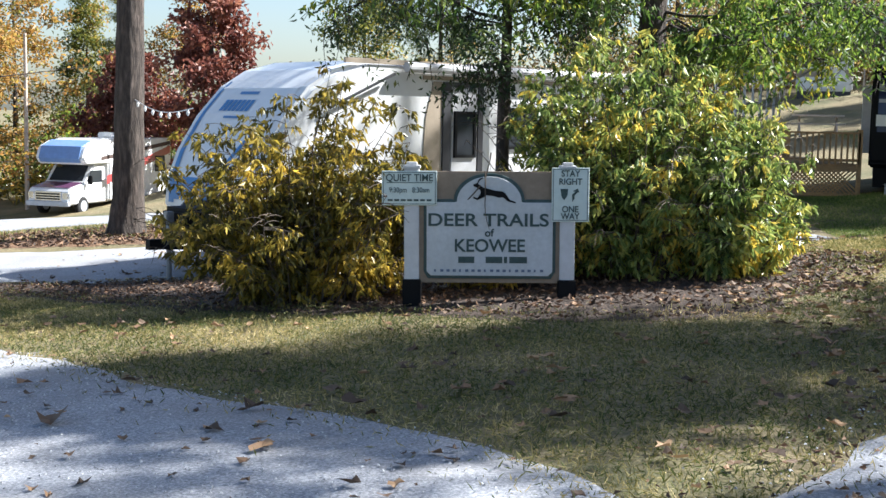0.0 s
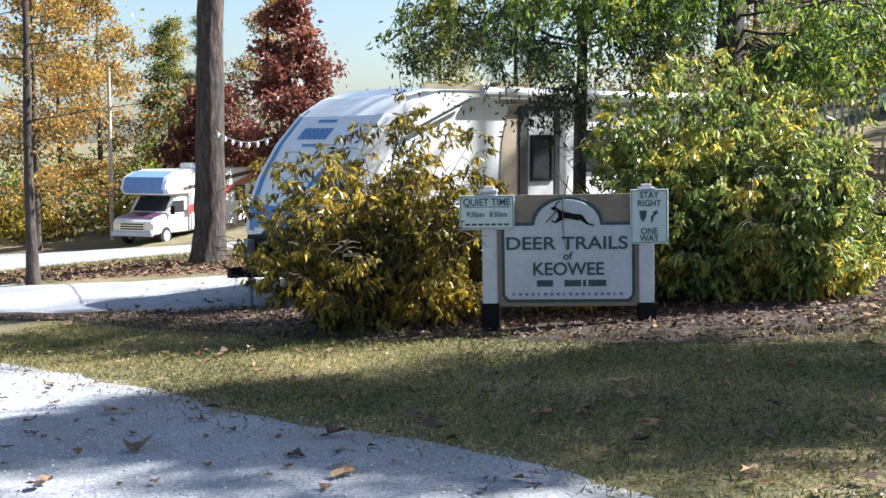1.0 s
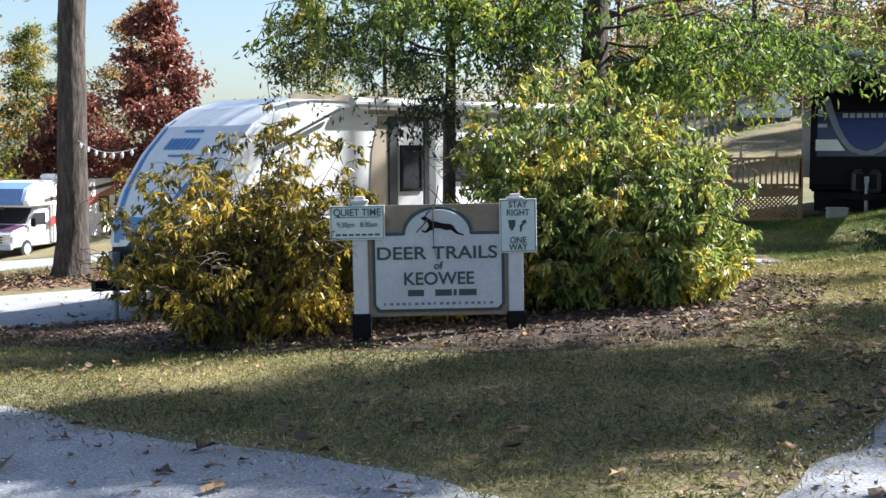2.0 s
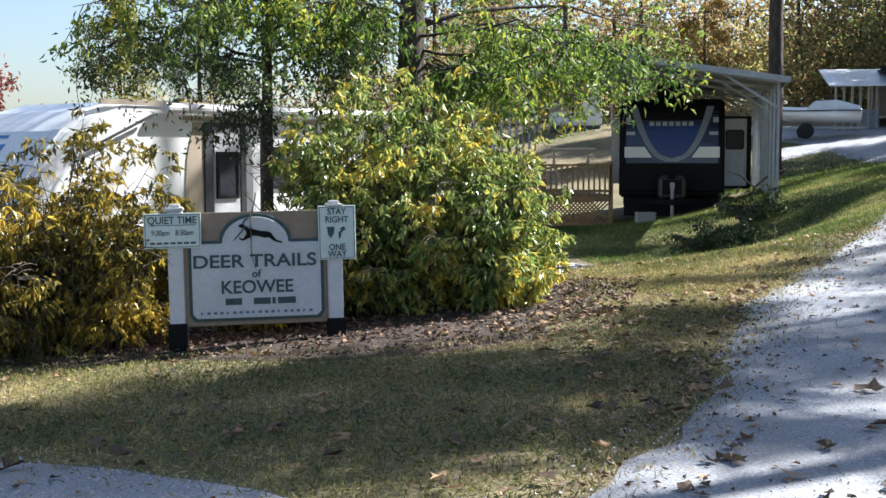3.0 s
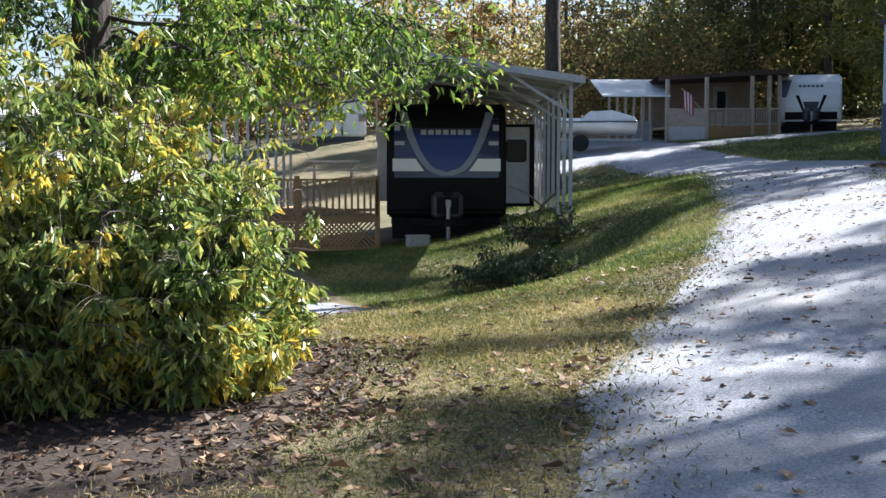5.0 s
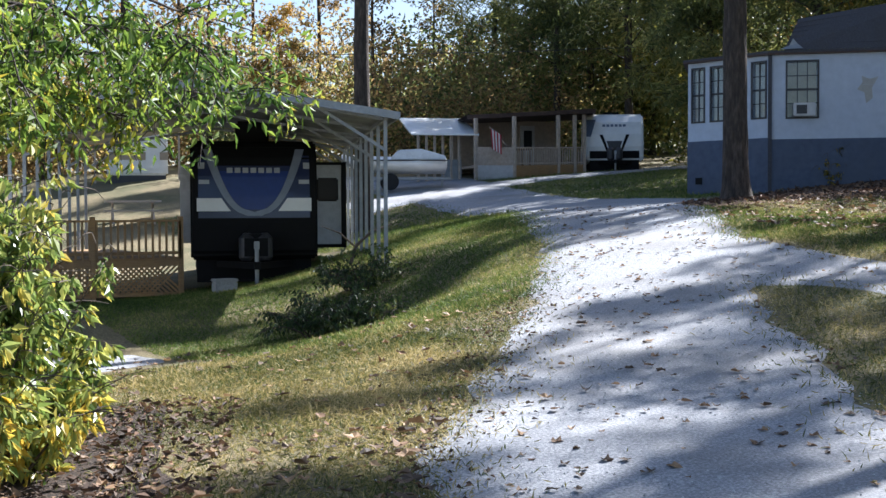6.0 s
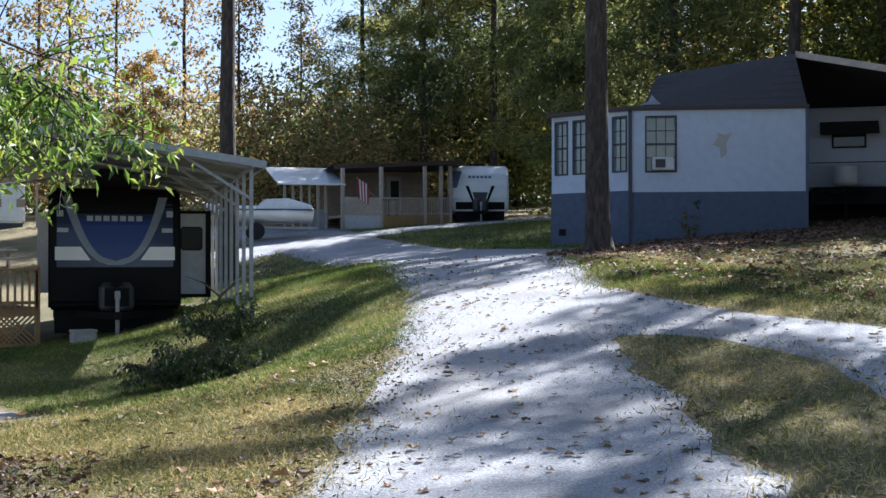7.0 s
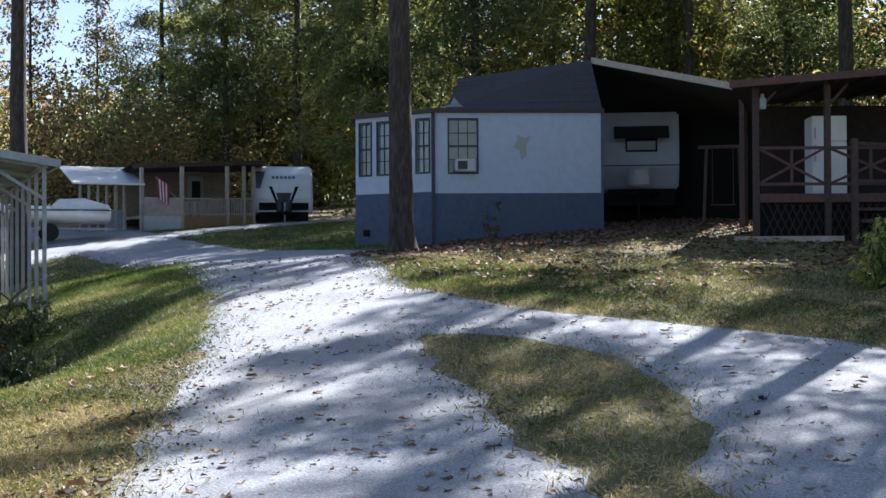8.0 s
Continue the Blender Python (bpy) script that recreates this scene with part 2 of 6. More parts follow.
# ---- building tools ----
class Shape:
    """Points and faces of one mesh."""

    def __init__(self):
        self.v, self.f = [], []

    def box(self, x0, y0, z0, x1, y1, z1, m=None):
        n = len(self.v)
        pts = [Vector(p) for p in ((x0, y0, z0), (x1, y0, z0), (x1, y1, z0), (x0, y1, z0), (x0, y0, z1), (x1, y0, z1), (x1, y1, z1), (x0, y1, z1))]
        self.v += [tuple(m @ p) if m else tuple(p) for p in pts]
        self.f += [tuple(n + i for i in q) for q in ((0, 3, 2, 1), (4, 5, 6, 7), (0, 1, 5, 4), (1, 2, 6, 5), (2, 3, 7, 6), (3, 0, 4, 7))]
        return self

    def beam(self, a, b, w, h=None, up=(0, 0, 1)):
        """A squared bar from a to b."""
        a, b = Vector(a), Vector(b)
        d = (b - a).normalized()
        s = d.cross(Vector(up))
        s = (s if s.length > 1e-4 else d.cross(Vector((1, 0, 0)))).normalized()
        u = s.cross(d)
        h = h or w
        n = len(self.v)
        for p in (a, b):
            self.v += [tuple(p + s * i * w / 2 + u * j * h / 2) for i, j in ((-1, -1), (1, -1), (1, 1), (-1, 1))]
        self.f += [tuple(n + i for i in q) for q in ((0, 1, 2, 3), (7, 6, 5, 4), (0, 4, 5, 1), (1, 5, 6, 2), (2, 6, 7, 3), (3, 7, 4, 0))]
        return self

    def tube(self, pts, radii, seg=8, caps=True):
        """A round bar along points, with a radius at each."""
        pts = [Vector(p) for p in pts]
        n = len(self.v)
        for i, p in enumerate(pts):
            d = (pts[min(i + 1, len(pts) - 1)] - pts[max(i - 1, 0)]).normalized()
            s = d.cross(Vector((0.31, 0.95, 0.05))).normalized()
            u = s.cross(d)
            r = radii[i] if isinstance(radii, (list, tuple)) else radii
            self.v += [tuple(p + (s * math.cos(a) + u * math.sin(a)) * r) for a in (2 * math.pi * k / seg for k in range(seg))]
        for i in range(len(pts) - 1):
            for k in range(seg):
                a, b = n + i * seg + k, n + i * seg + (k + 1) % seg
                self.f.append((a, b, b + seg, a + seg))
        if caps:
            self.f += [tuple(n + k for k in reversed(range(seg))), tuple(n + (len(pts) - 1) * seg + k for k in range(seg))]
        return self

    def prism(self, outline, a, b, axis=0):
        """An outline in the two other axes, pushed from a to b along one axis."""
        n, k = len(self.v), len(outline)
        for c in (a, b):
            for p, q in outline:
                self.v.append(((c, p, q), (p, c, q), (p, q, c))[axis])
        self.f += [tuple(n + i for i in range(k)), tuple(n + k + i for i in reversed(range(k)))]
        self.f += [(n + i, n + k + i, n + k + (i + 1) % k, n + (i + 1) % k) for i in range(k)]
        return self

    def face(self, *pts):
        n = len(self.v)
        self.v += [tuple(p) for p in pts]
        self.f.append(tuple(range(n, n + len(pts))))
        return self


def part(name, shape, material, parent=None, label="", bevel=0.0, smooth=False, seg=2):
    """Links a shape as one mesh object, under a thing where one is given."""
    me = bpy.data.meshes.new(name)
    me.from_pydata(shape.v, [], shape.f)
    bm = bmesh.new()
    bm.from_mesh(me)
    if bevel:
        es = [e for e in bm.edges if len(e.link_faces) == 2 and e.calc_face_angle(0) > 0.5]
        bmesh.ops.bevel(bm, geom=es, offset=bevel, segments=seg, affect="EDGES", clamp_overlap=True)
    if len(bm.faces) < 60000:
        bmesh.ops.recalc_face_normals(bm, faces=bm.faces)
    bm.to_mesh(me)
    bm.free()
    if smooth:
        me.shade_smooth()
    me.materials.append(material)
    ob = new(name, me)
    if parent:
        ob.parent = parent
    return tagged(ob, label)


def thing(name, label, category, m=None, group=""):
    ob = new(name)
    ob.empty_display_size = 0.2
    ob.matrix_world = m or Matrix()
    return tagged(ob, label, category, group)


def leaves(sp, at, way, length, width, fold=0.25):
    """Many small folded leaves: places, pointing ways, lengths and widths as arrays."""
    n = len(at)
    way = way / np.maximum(np.linalg.norm(way, axis=1, keepdims=True), 1e-6)
    r = np.random.normal(size=(n, 3))
    s = np.cross(way, r)
    s /= np.maximum(np.linalg.norm(s, axis=1, keepdims=True), 1e-6)
    u = np.cross(s, way)
    L, W = np.broadcast_to(length, n)[:, None], np.broadcast_to(width, n)[:, None]
    mid = at + way * L * 0.42
    v = np.stack([at, mid + s * W / 2 + u * W * fold, at + way * L - u * L * 0.12, mid - s * W / 2 + u * W * fold], 1).reshape(-1, 3)
    k = len(sp.v) + np.arange(n)[:, None] * 4
    f = np.concatenate([k + [0, 1, 2], k + [0, 2, 3]], 0)
    sp.v += list(map(tuple, v.tolist()))
    sp.f += list(map(tuple, f.tolist()))
    return sp


def leaf_part(name, sp, material, parent=None, label=""):
    me = bpy.data.meshes.new(name)
    me.from_pydata(sp.v, [], sp.f)
    me.materials.append(material)
    ob = new(name, me)
    if parent:
        ob.parent = parent
    return tagged(ob, label)


def smooth_line(pts, step):
    """A rounded line through points, at even steps."""
    p = [Vector((*q, 0)) for q in pts]
    out = []
    for i in range(len(p) - 1):
        a, b, c, d = p[max(i - 1, 0)], p[i], p[i + 1], p[min(i + 2, len(p) - 1)]
        n = max(2, int((c - b).length / step))
        for k in range(n):
            t = k / n
            out.append(0.5 * ((2 * b) + (c - a) * t + (2 * a - 5 * b + 4 * c - d) * t * t + (3 * b - a - 3 * c + d) * t ** 3))
    out.append(p[-1])
    return out


def along(line, n):
    """n places at even shares of a line's length."""
    d = [0.0]
    for a, b in zip(line, line[1:]):
        d.append(d[-1] + (b - a).length)
    xs = np.linspace(0, d[-1], n)
    return np.stack([np.interp(xs, d, [q[k] for q in line]) for k in (0, 1)], 1)

# ---- ground ----
# heights of the site: it falls to the west, climbs to the east along the road
SITE = np.array([(0, 0, 0), (0, 6, 0), (0.2, 11.4, 0), (-6, 8, -0.35), (-12, 4, -0.7), (-5, 17.7, -0.68), (-7.4, 22.8, -0.65), (-16, 45, -2.5), (-24, 52, -3),
                 (9.5, 27.5, 0.3), (5, 25, 0.1), (5.7, 15.7, 0.35), (6.8, 20, -0.05), (4.8, 11.8, 0.3), (9.8, 18.7, 0.9), (15.5, 29.3, 1.56), (19.5, 43, 2.06),
                 (10.4, 15, 0.9), (18.4, 24.8, 1.84), (21.8, 27.1, 2.09), (33, 52, 3.6), (22.4, 16.6, 1.8), (8.2, 8.6, 0.35), (10, 0, 0.3), (0, -15, -0.3), (12, 37, 0.4), (26, 25, 2.5), (22.5, 18.6, 2.1), (13.9, 55, 2.9), (8.2, 20.6, 0.0), (10.7, 22.6, 0.95), (11.9, 26.4, 1.1)])


def plate(r2):
    return 0.5 * r2 * np.log(np.maximum(r2, 1e-9))


def plate_weights():
    n = len(SITE)
    k = plate(((SITE[:, None, :2] - SITE[None, :, :2]) ** 2).sum(2)) + np.eye(n) * 2.0
    q = np.c_[np.ones(n), SITE[:, :2]]
    return np.linalg.solve(np.block([[k, q], [q.T, np.zeros((3, 3))]]), np.r_[SITE[:, 2], 0, 0, 0])


WEIGHTS = plate_weights()


def heights(x, y):
    x, y = np.asarray(x, float), np.asarray(y, float)
    r = np.hypot(x - 8, y - 22)
    k = np.minimum(1, 60 / np.maximum(r, 1e-6))
    x, y = 8 + (x - 8) * k, 22 + (y - 22) * k
    d = (SITE[:, 0] - x[..., None]) ** 2 + (SITE[:, 1] - y[..., None]) ** 2
    return plate(d) @ WEIGHTS[:-3] + WEIGHTS[-3] + WEIGHTS[-2] * x + WEIGHTS[-1] * y


def gz(x, y):
    return float(heights(x, y))


def sheet(name, xs, ys, material, lift=0.0):
    sp = Shape()
    X, Y = np.meshgrid(xs, ys)
    rough = np.array([[noise.noise((x * 0.9, y * 0.9, 0.3)) * 0.02 for x in xs] for y in ys])
    Z = heights(X, Y) + lift + rough
    sp.v = [tuple(p) for p in np.stack([X, Y, Z], 2).reshape(-1, 3).tolist()]
    w = len(xs)
    sp.f = [(j * w + i, j * w + i + 1, (j + 1) * w + i + 1, (j + 1) * w + i) for j in range(len(ys) - 1) for i in range(w - 1)]
    return part(name, sp, material, smooth=True)


def spread(lo, hi, step):
    near = np.arange(lo, hi + 0.01, step)
    out = step * np.cumsum(1.25 ** np.arange(1, 26))
    return np.concatenate([lo - out[::-1], near, hi + out])


tagged(sheet("ground", spread(-26, 36, 0.5), spread(-6, 56, 0.5), GRASS), "dry autumn lawn with patches of green and bare soil", "ground", kind="structure")


def strip(name, left, right, material, lift, label, category, across=14, wobble=0.07, kind="structure"):
    """A laid band between two edge lines, draped on the site, with an uneven border."""
    n = 160
    a, b = along(smooth_line(left, 0.3), n), along(smooth_line(right, 0.3), n)
    sp = Shape()
    for i in range(n):
        for j in range(across + 1):
            t = j / across
            p = a[i] * (1 - t) + b[i] * t
            edge = max(0, 1 - 4 * min(t, 1 - t))
            p = p + edge * wobble * np.array([noise.noise((p[0] * 1.7, p[1] * 1.7, 5)), noise.noise((p[0] * 1.7, p[1] * 1.7, 9))]) * 2
            drop = 0.03 if j in (0, across) else 0.0
            sp.v.append((p[0], p[1], gz(p[0], p[1]) + lift + 0.02 * noise.noise((p[0] * 0.9, p[1] * 0.9, 0.3)) - drop))
    w = across + 1
    sp.f = [(i * w + j, i * w + j + 1, (i + 1) * w + j + 1, (i + 1) * w + j) for i in range(n - 1) for j in range(across)]
    return tagged(part(name, sp, material, smooth=True), label, category, kind=kind)


ROAD_WEST = [(-4.5, -14), (-2.6, -4), (-0.9, 2.6), (0.4, 4.4), (1.55, 5.8), (2.8, 7.6), (3.85, 9.8), (4.65, 11.4), (5.9, 13.1), (8.7, 16.9), (11.7, 21.4), (14.6, 26.9), (16.6, 31.0), (18.6, 37.4), (19.7, 43.5), (19, 52)]
ROAD_EAST = [(1.5, -14), (2.2, -4), (3.4, 1.0), (4.4, 4.0), (5.6, 7.4), (7.0, 9.8), (7.8, 11.2), (9.2, 13.4), (10.4, 15.1), (12.6, 17.7), (16.0, 22.6), (18.9, 26.0), (20.0, 30.0), (22.5, 38.0), (25, 48)]
strip("road", ROAD_WEST, ROAD_EAST, GRAVEL, 0.035, "pale grey gravel lane with scattered leaves and dappled shade", "road", wobble=0.13)
strip("road_branch", [(4.2, -8), (5.2, 2.0), (7.0, 8.6), (8.6, 10.1), (9.95, 11.5), (10.7, 12.9), (10.7, 14.3), (10.2, 15.4)],
      [(8.5, -8), (10.6, 2.0), (12.2, 7.0), (12.7, 11.0), (12.6, 12.6), (12.3, 14.0), (12.1, 15.5), (12.7, 17.7)], GRAVEL, 0.028, "pale gravel side lane joining the main lane", "road")
strip("road_west", [(-16, 17.5), (-8, 13.3), (-4.1, 9.85), (-2.2, 7.95), (-0.9, 6.95), (-0.1, 6.35), (0.7, 5.2), (1.2, 3.0)],
      [(-18, 9.0), (-10, 7.0), (-6.0, 4.5), (-4.0, 3.2), (-2.6, 1.2), (-1.8, 0.2), (-1.2, -1.0), (-0.6, -3.0)], GRAVEL, 0.03, "pale grey gravel lane in blue shade", "road")
strip("drive", [(-22, 19.0), (-14, 17.6), (-8.2, 16.5), (-4.2, 16.6), (0, 17.6), (3.5, 18.6), (5.4, 19.8)],
      [(-22, 24.5), (-14, 22.5), (-10.5, 21.2), (-8, 20.5), (-2, 21.6), (2.5, 21.6), (5.2, 20.9)], GRAVEL, 0.03, "gravel parking strip behind the shrubs", "driveway")
strip("far_drive", [(-30, 38), (-20, 31), (-12, 27.0), (-6, 25.5), (0, 25.5)], [(-34, 52), (-22, 49), (-15, 46.5), (-8, 42), (2, 36)], GRAVEL, 0.03, "gravel parking pad under the motorhome", "driveway")
strip("far_lane", [(17.5, 40.5), (20, 41.5), (23, 42.3), (28.5, 43.4), (36, 45)], [(17.5, 43.5), (21, 43.7), (24, 44.3), (28.5, 45.4), (36, 47)], GRAVEL, 0.04, "gravel lane climbing past the covered porch", "road")
strip("mulch_bed", [(-8.5, 16.3), (-6.6, 15.4), (-4.3, 13.2), (-2.6, 11.7), (-1.0, 10.95), (0.5, 10.2), (1.5, 10.05), (2.3, 10.5), (3.1, 11.7)],
      [(-8.5, 16.8), (-6.3, 16.6), (-3.4, 16.6), (-1.6, 16.8), (-0.6, 16.6), (1.0, 16.4), (2.6, 16.0), (3.6, 15.2), (3.9, 14.2)], MULCH, 0.03, "dark pine straw and bark bed under the shrubs", "mulch bed", wobble=0.15)
BED_EAST = [(15.6, 22.6), (16.8, 21.4), (18.2, 20.8), (20.0, 20.6), (23.0, 20.8), (27.5, 19.8), (30, 26), (24.0, 26.6), (21.6, 26.4), (19.6, 25.6), (18.2, 25.0), (16.6, 24.0)]
strip("tree_mulch_east", BED_EAST[:6], BED_EAST[:5:-1], STRAW, 0.05, "reddish pine straw round the tree and house", "mulch bed", wobble=0.2)
strip("tree_mulch_west", [(-13.5, 22.6), (-10.4, 21.7), (-8.0, 21.0), (-5.2, 21.4)], [(-13.5, 23.6), (-10.4, 24.4), (-7.4, 24.6), (-5.0, 23.9)], STRAW, 0.02, "reddish leaf litter round the pine", "mulch bed", wobble=0.2)

# ---- plants ----
def grow_line(start, way, length, steps, droop=0.0, wild=0.15, rng=random):
    pts, p, d = [Vector(start)], Vector(start), Vector(way).normalized()
    for _ in range(steps):
        d = (d + Vector((rng.uniform(-wild, wild), rng.uniform(-wild, wild), rng.uniform(-wild, wild) - droop))).normalized()
        p = p + d * length / steps
        pts.append(p.copy())
    return pts


def shrub(name, label, centre, rx, ry, h, stems, twigs, per, leaf, material, seed, arch=0.1, low=0.12):
    """A many-stemmed arching shrub: each stem carries side twigs that end in drooping tufts of narrow leaves."""
    rng = random.Random(seed)
    x, y = centre
    top = thing(name, label, "shrub", pose(x, y, gz(x, y)))
    wood, green = Shape(), Shape()
    at, way = [], []
    for _ in range(stems):
        a, r = rng.uniform(0, 2 * math.pi), math.sqrt(rng.random())
        bx, by = math.cos(a) * r * rx * 0.45, math.sin(a) * r * ry * 0.45
        lean = Vector((math.cos(a) * r * rx * 0.55, math.sin(a) * r * ry * 0.55, h * (1.05 - 0.45 * r * r) * rng.uniform(0.5, 1.1)))
        ln = lean.length
        pts = grow_line((bx, by, -0.03), lean + Vector((0, 0, 0.35 * ln)), ln * 1.08, 7, arch * (0.4 + r), 0.13, rng)
        wood.tube(pts, [0.012 - 0.0014 * i for i in range(8)], 5)
        for i in range(twigs + 1):
            t = 0.999 if i == twigs else low + (1 - low) * rng.random() ** 0.85
            k = min(6, int(t * 7))
            p = pts[k].lerp(pts[k + 1], t * 7 - k)
            b = rng.uniform(0, 2 * math.pi)
            tw = grow_line(p, (math.cos(b), math.sin(b), rng.uniform(-0.1, 0.9)), rng.uniform(0.1, 0.32), 3, 0.28, 0.2, rng)
            wood.tube(tw, [0.005, 0.004, 0.003, 0.002], 3, False)
            tip = (tw[3] - tw[2]).normalized()
            for _ in range(per):
                u = 3 * rng.random() ** 0.55
                k2 = min(2, int(u))
                q = tw[k2].lerp(tw[k2 + 1], u - k2) + Vector((rng.gauss(0, 0.02), rng.gauss(0, 0.02), rng.gauss(0, 0.015)))
                if q.z < 0.05 or (q.x / rx) ** 2 + (q.y / ry) ** 2 > 1.25:
                    continue
                at.append(q)
                way.append((tip.x * 0.5 + rng.gauss(0, 0.42), tip.y * 0.5 + rng.gauss(0, 0.42), -0.75 + rng.gauss(0, 0.38)))
    n = len(at)
    rs = np.random.RandomState(seed)
    leaves(green, np.array(at), np.array(way), leaf * rs.uniform(0.6, 1.35, n), leaf * 0.4 * rs.uniform(0.7, 1.3, n), 0.2)
    part("branchwork", wood, TWIG, top)
    leaf_part("foliage", green, material, top)
    return top


def ridged_trunk(sp, line, rad, seed, seg=40, rings=150):
    """A trunk skin with deep upright bark furrows."""
    zs = [p.z for p in line]
    n = len(sp.v)
    top = min(zs[-1], 12.0)
    for i in range(rings + 1):
        z = zs[0] + (top - zs[0]) * i / rings
        cx, cy, r = (float(np.interp(z, zs, q)) for q in ([p.x for p in line], [p.y for p in line], rad))
        for k in range(seg):
            a = 2 * math.pi * k / seg
            f = noise.noise((math.cos(a) * 3.2, math.sin(a) * 3.2, z * 1.1 + seed)) + 0.7 * noise.noise((math.cos(a) * 8, math.sin(a) * 8, z * 3.0 + seed))
            rr = r * (1 + 0.085 * f)
            sp.v.append((cx + math.cos(a) * rr, cy + math.sin(a) * rr, z))
    for i in range(rings):
        for k in range(seg):
            a, b = n + i * seg + k, n + i * seg + (k + 1) % seg
            sp.f.append((a, b, b + seg, a + seg))
    hi = [p for p in line if p.z > top]
    if hi:
        sp.tube([Vector((float(np.interp(top, zs, [p.x for p in line])), float(np.interp(top, zs, [p.y for p in line])), top - 0.05))] + hi, [float(np.interp(top, zs, rad))] + rad[-len(hi):], 12)


def tree(name, label, m, height, girth, limbs, crown_from, reach, twigs, per, leaf, material, seed, lean=(0, 0), slim=0.45, droop=0.04, upward=0.35, spread_leaf=0.45, group="", boughs=(), hang=48, bark_ridges=False):
    """A tapered trunk with limbs, twigs and a loose crown."""
    rng = random.Random(seed)
    top = thing(name, label, "tree", m, group)
    wood, green = Shape(), Shape()
    line = [Vector((lean[0] * z + 0.06 * girth * math.sin(z * 1.3 + seed), lean[1] * z + 0.06 * girth * math.cos(z * 1.1 + seed), z)) for z in [-0.3, 0.0, 0.25, 0.7] + [height * k / 9 for k in range(1, 10)]]
    rad = [girth * 0.75, girth * 0.72, girth * 0.6, girth * 0.52] + [girth * (0.5 - 0.43 * (k / 9) ** 1.2) for k in range(1, 10)]
    if bark_ridges:
        ridged_trunk(wood, line, rad, seed)
    else:
        wood.tube(line, rad, 12)
    at, way = [], []
    for i in range(limbs):
        t = crown_from + (1 - crown_from) * (i + rng.random()) / limbs
        z = t * height
        base = Vector((lean[0] * z, lean[1] * z, z))
        a = i * 2.4 + rng.uniform(-0.5, 0.5)
        size = reach * (1 - 0.75 * ((t - crown_from) / (1 - crown_from)) ** 1.3) * rng.uniform(0.7, 1.15)
        pts = grow_line(base, (math.cos(a), math.sin(a), upward + rng.uniform(-0.2, 0.2)), size, 5, droop, 0.2, rng)
        r0 = girth * 0.115 * (1 - t * 0.6)
        wood.tube(pts, [r0 * (1 - 0.17 * k) for k in range(6)], 5)
        for _ in range(twigs):
            u = rng.uniform(0.3, 1.0) * 5
            k = min(4, int(u))
            p = pts[k].lerp(pts[k + 1], u - k)
            tw = grow_line(p, (rng.gauss(0, 1), rng.gauss(0, 1), rng.gauss(0.1, 0.6)), size * rng.uniform(0.15, 0.4), 3, droop, 0.25, rng)
            wood.tube(tw, [r0 * 0.22, r0 * 0.16, r0 * 0.1, r0 * 0.05], 4, False)
            for _ in range(per):
                v = rng.uniform(0.2, 1.0) * 3
                k = min(2, int(v))
                q = tw[k].lerp(tw[k + 1], v - k)
                s = spread_leaf * slim
                at.append(q + Vector((rng.gauss(0, s), rng.gauss(0, s), rng.gauss(0, s * 0.7))))
                way.append((rng.gauss(0, 0.7), rng.gauss(0, 0.7), rng.gauss(-0.35, 0.6)))
    for z, tip in boughs:
        a, c = Vector((0, 0, z)), Vector(tip)
        pts = [a.lerp(c, k / 8) + Vector((rng.uniform(-0.13, 0.13), rng.uniform(-0.13, 0.13), 0.15 * math.sin(math.pi * k / 8) + rng.uniform(-0.1, 0.1))) for k in range(9)]
        wood.tube(pts, [0.022 - 0.0023 * k for k in range(9)], 6)
        for _ in range(hang):
            u = rng.uniform(0.2, 1.0) * 8
            k = min(7, int(u))
            p = pts[k].lerp(pts[k + 1], u - k)
            tw = grow_line(p, (rng.gauss(0, 0.6), rng.gauss(0, 0.6), rng.gauss(-0.35, 0.5)), rng.uniform(0.3, 0.85), 4, 0.22, 0.25, rng)
            wood.tube(tw, [0.008, 0.006, 0.005, 0.004, 0.003], 4, False)
            for _ in range(21):
                v = rng.uniform(0.1, 1.0) * 4
                k2 = min(3, int(v))
                at.append(tw[k2].lerp(tw[k2 + 1], v - k2) + Vector((rng.gauss(0, 0.07), rng.gauss(0, 0.07), rng.gauss(0, 0.06))))
                way.append((rng.gauss(0, 0.6), rng.gauss(0, 0.6), rng.gauss(-0.7, 0.4)))
    n = len(at)
    rs = np.random.RandomState(seed)
    leaves(green, np.array(at), np.array(way), leaf * rs.uniform(0.6, 1.3, n), leaf * slim * rs.uniform(0.7, 1.3, n))
    part("trunk", wood, BARK, top, smooth=True)
    leaf_part("crown", green, material, top)
    return top


def stand(x, y, turn=0, size=1.0):
    return pose(x, y, gz(x, y), 0, 0, turn) @ Matrix.Diagonal((size, size, size, 1))


shrub("shrub", "arching shrub with olive and yellow autumn leaves beside the sign", (-1.95, 12.4), 1.4, 1.1, 2.05, 125, 17, 11, 0.092, LEAF_OLIVE, 3)
shrub("shrub", "dense shrub with drooping narrow green and yellow leaves", (1.45, 13.2), 1.3, 1.1, 2.4, 150, 18, 12, 0.098, LEAF_GREEN, 5)
shrub("shrub", "loose outer shrub with pale drooping leaves beside the lawn", (2.3, 12.8), 0.78, 0.8, 1.6, 75, 16, 12, 0.10, LEAF_GREEN, 6)
shrub("shrub", "tall upright shrub with yellowing leaves under the tree", (0.85, 13.7), 0.75, 0.7, 2.85, 48, 16, 11, 0.10, LEAF_GREEN, 7)
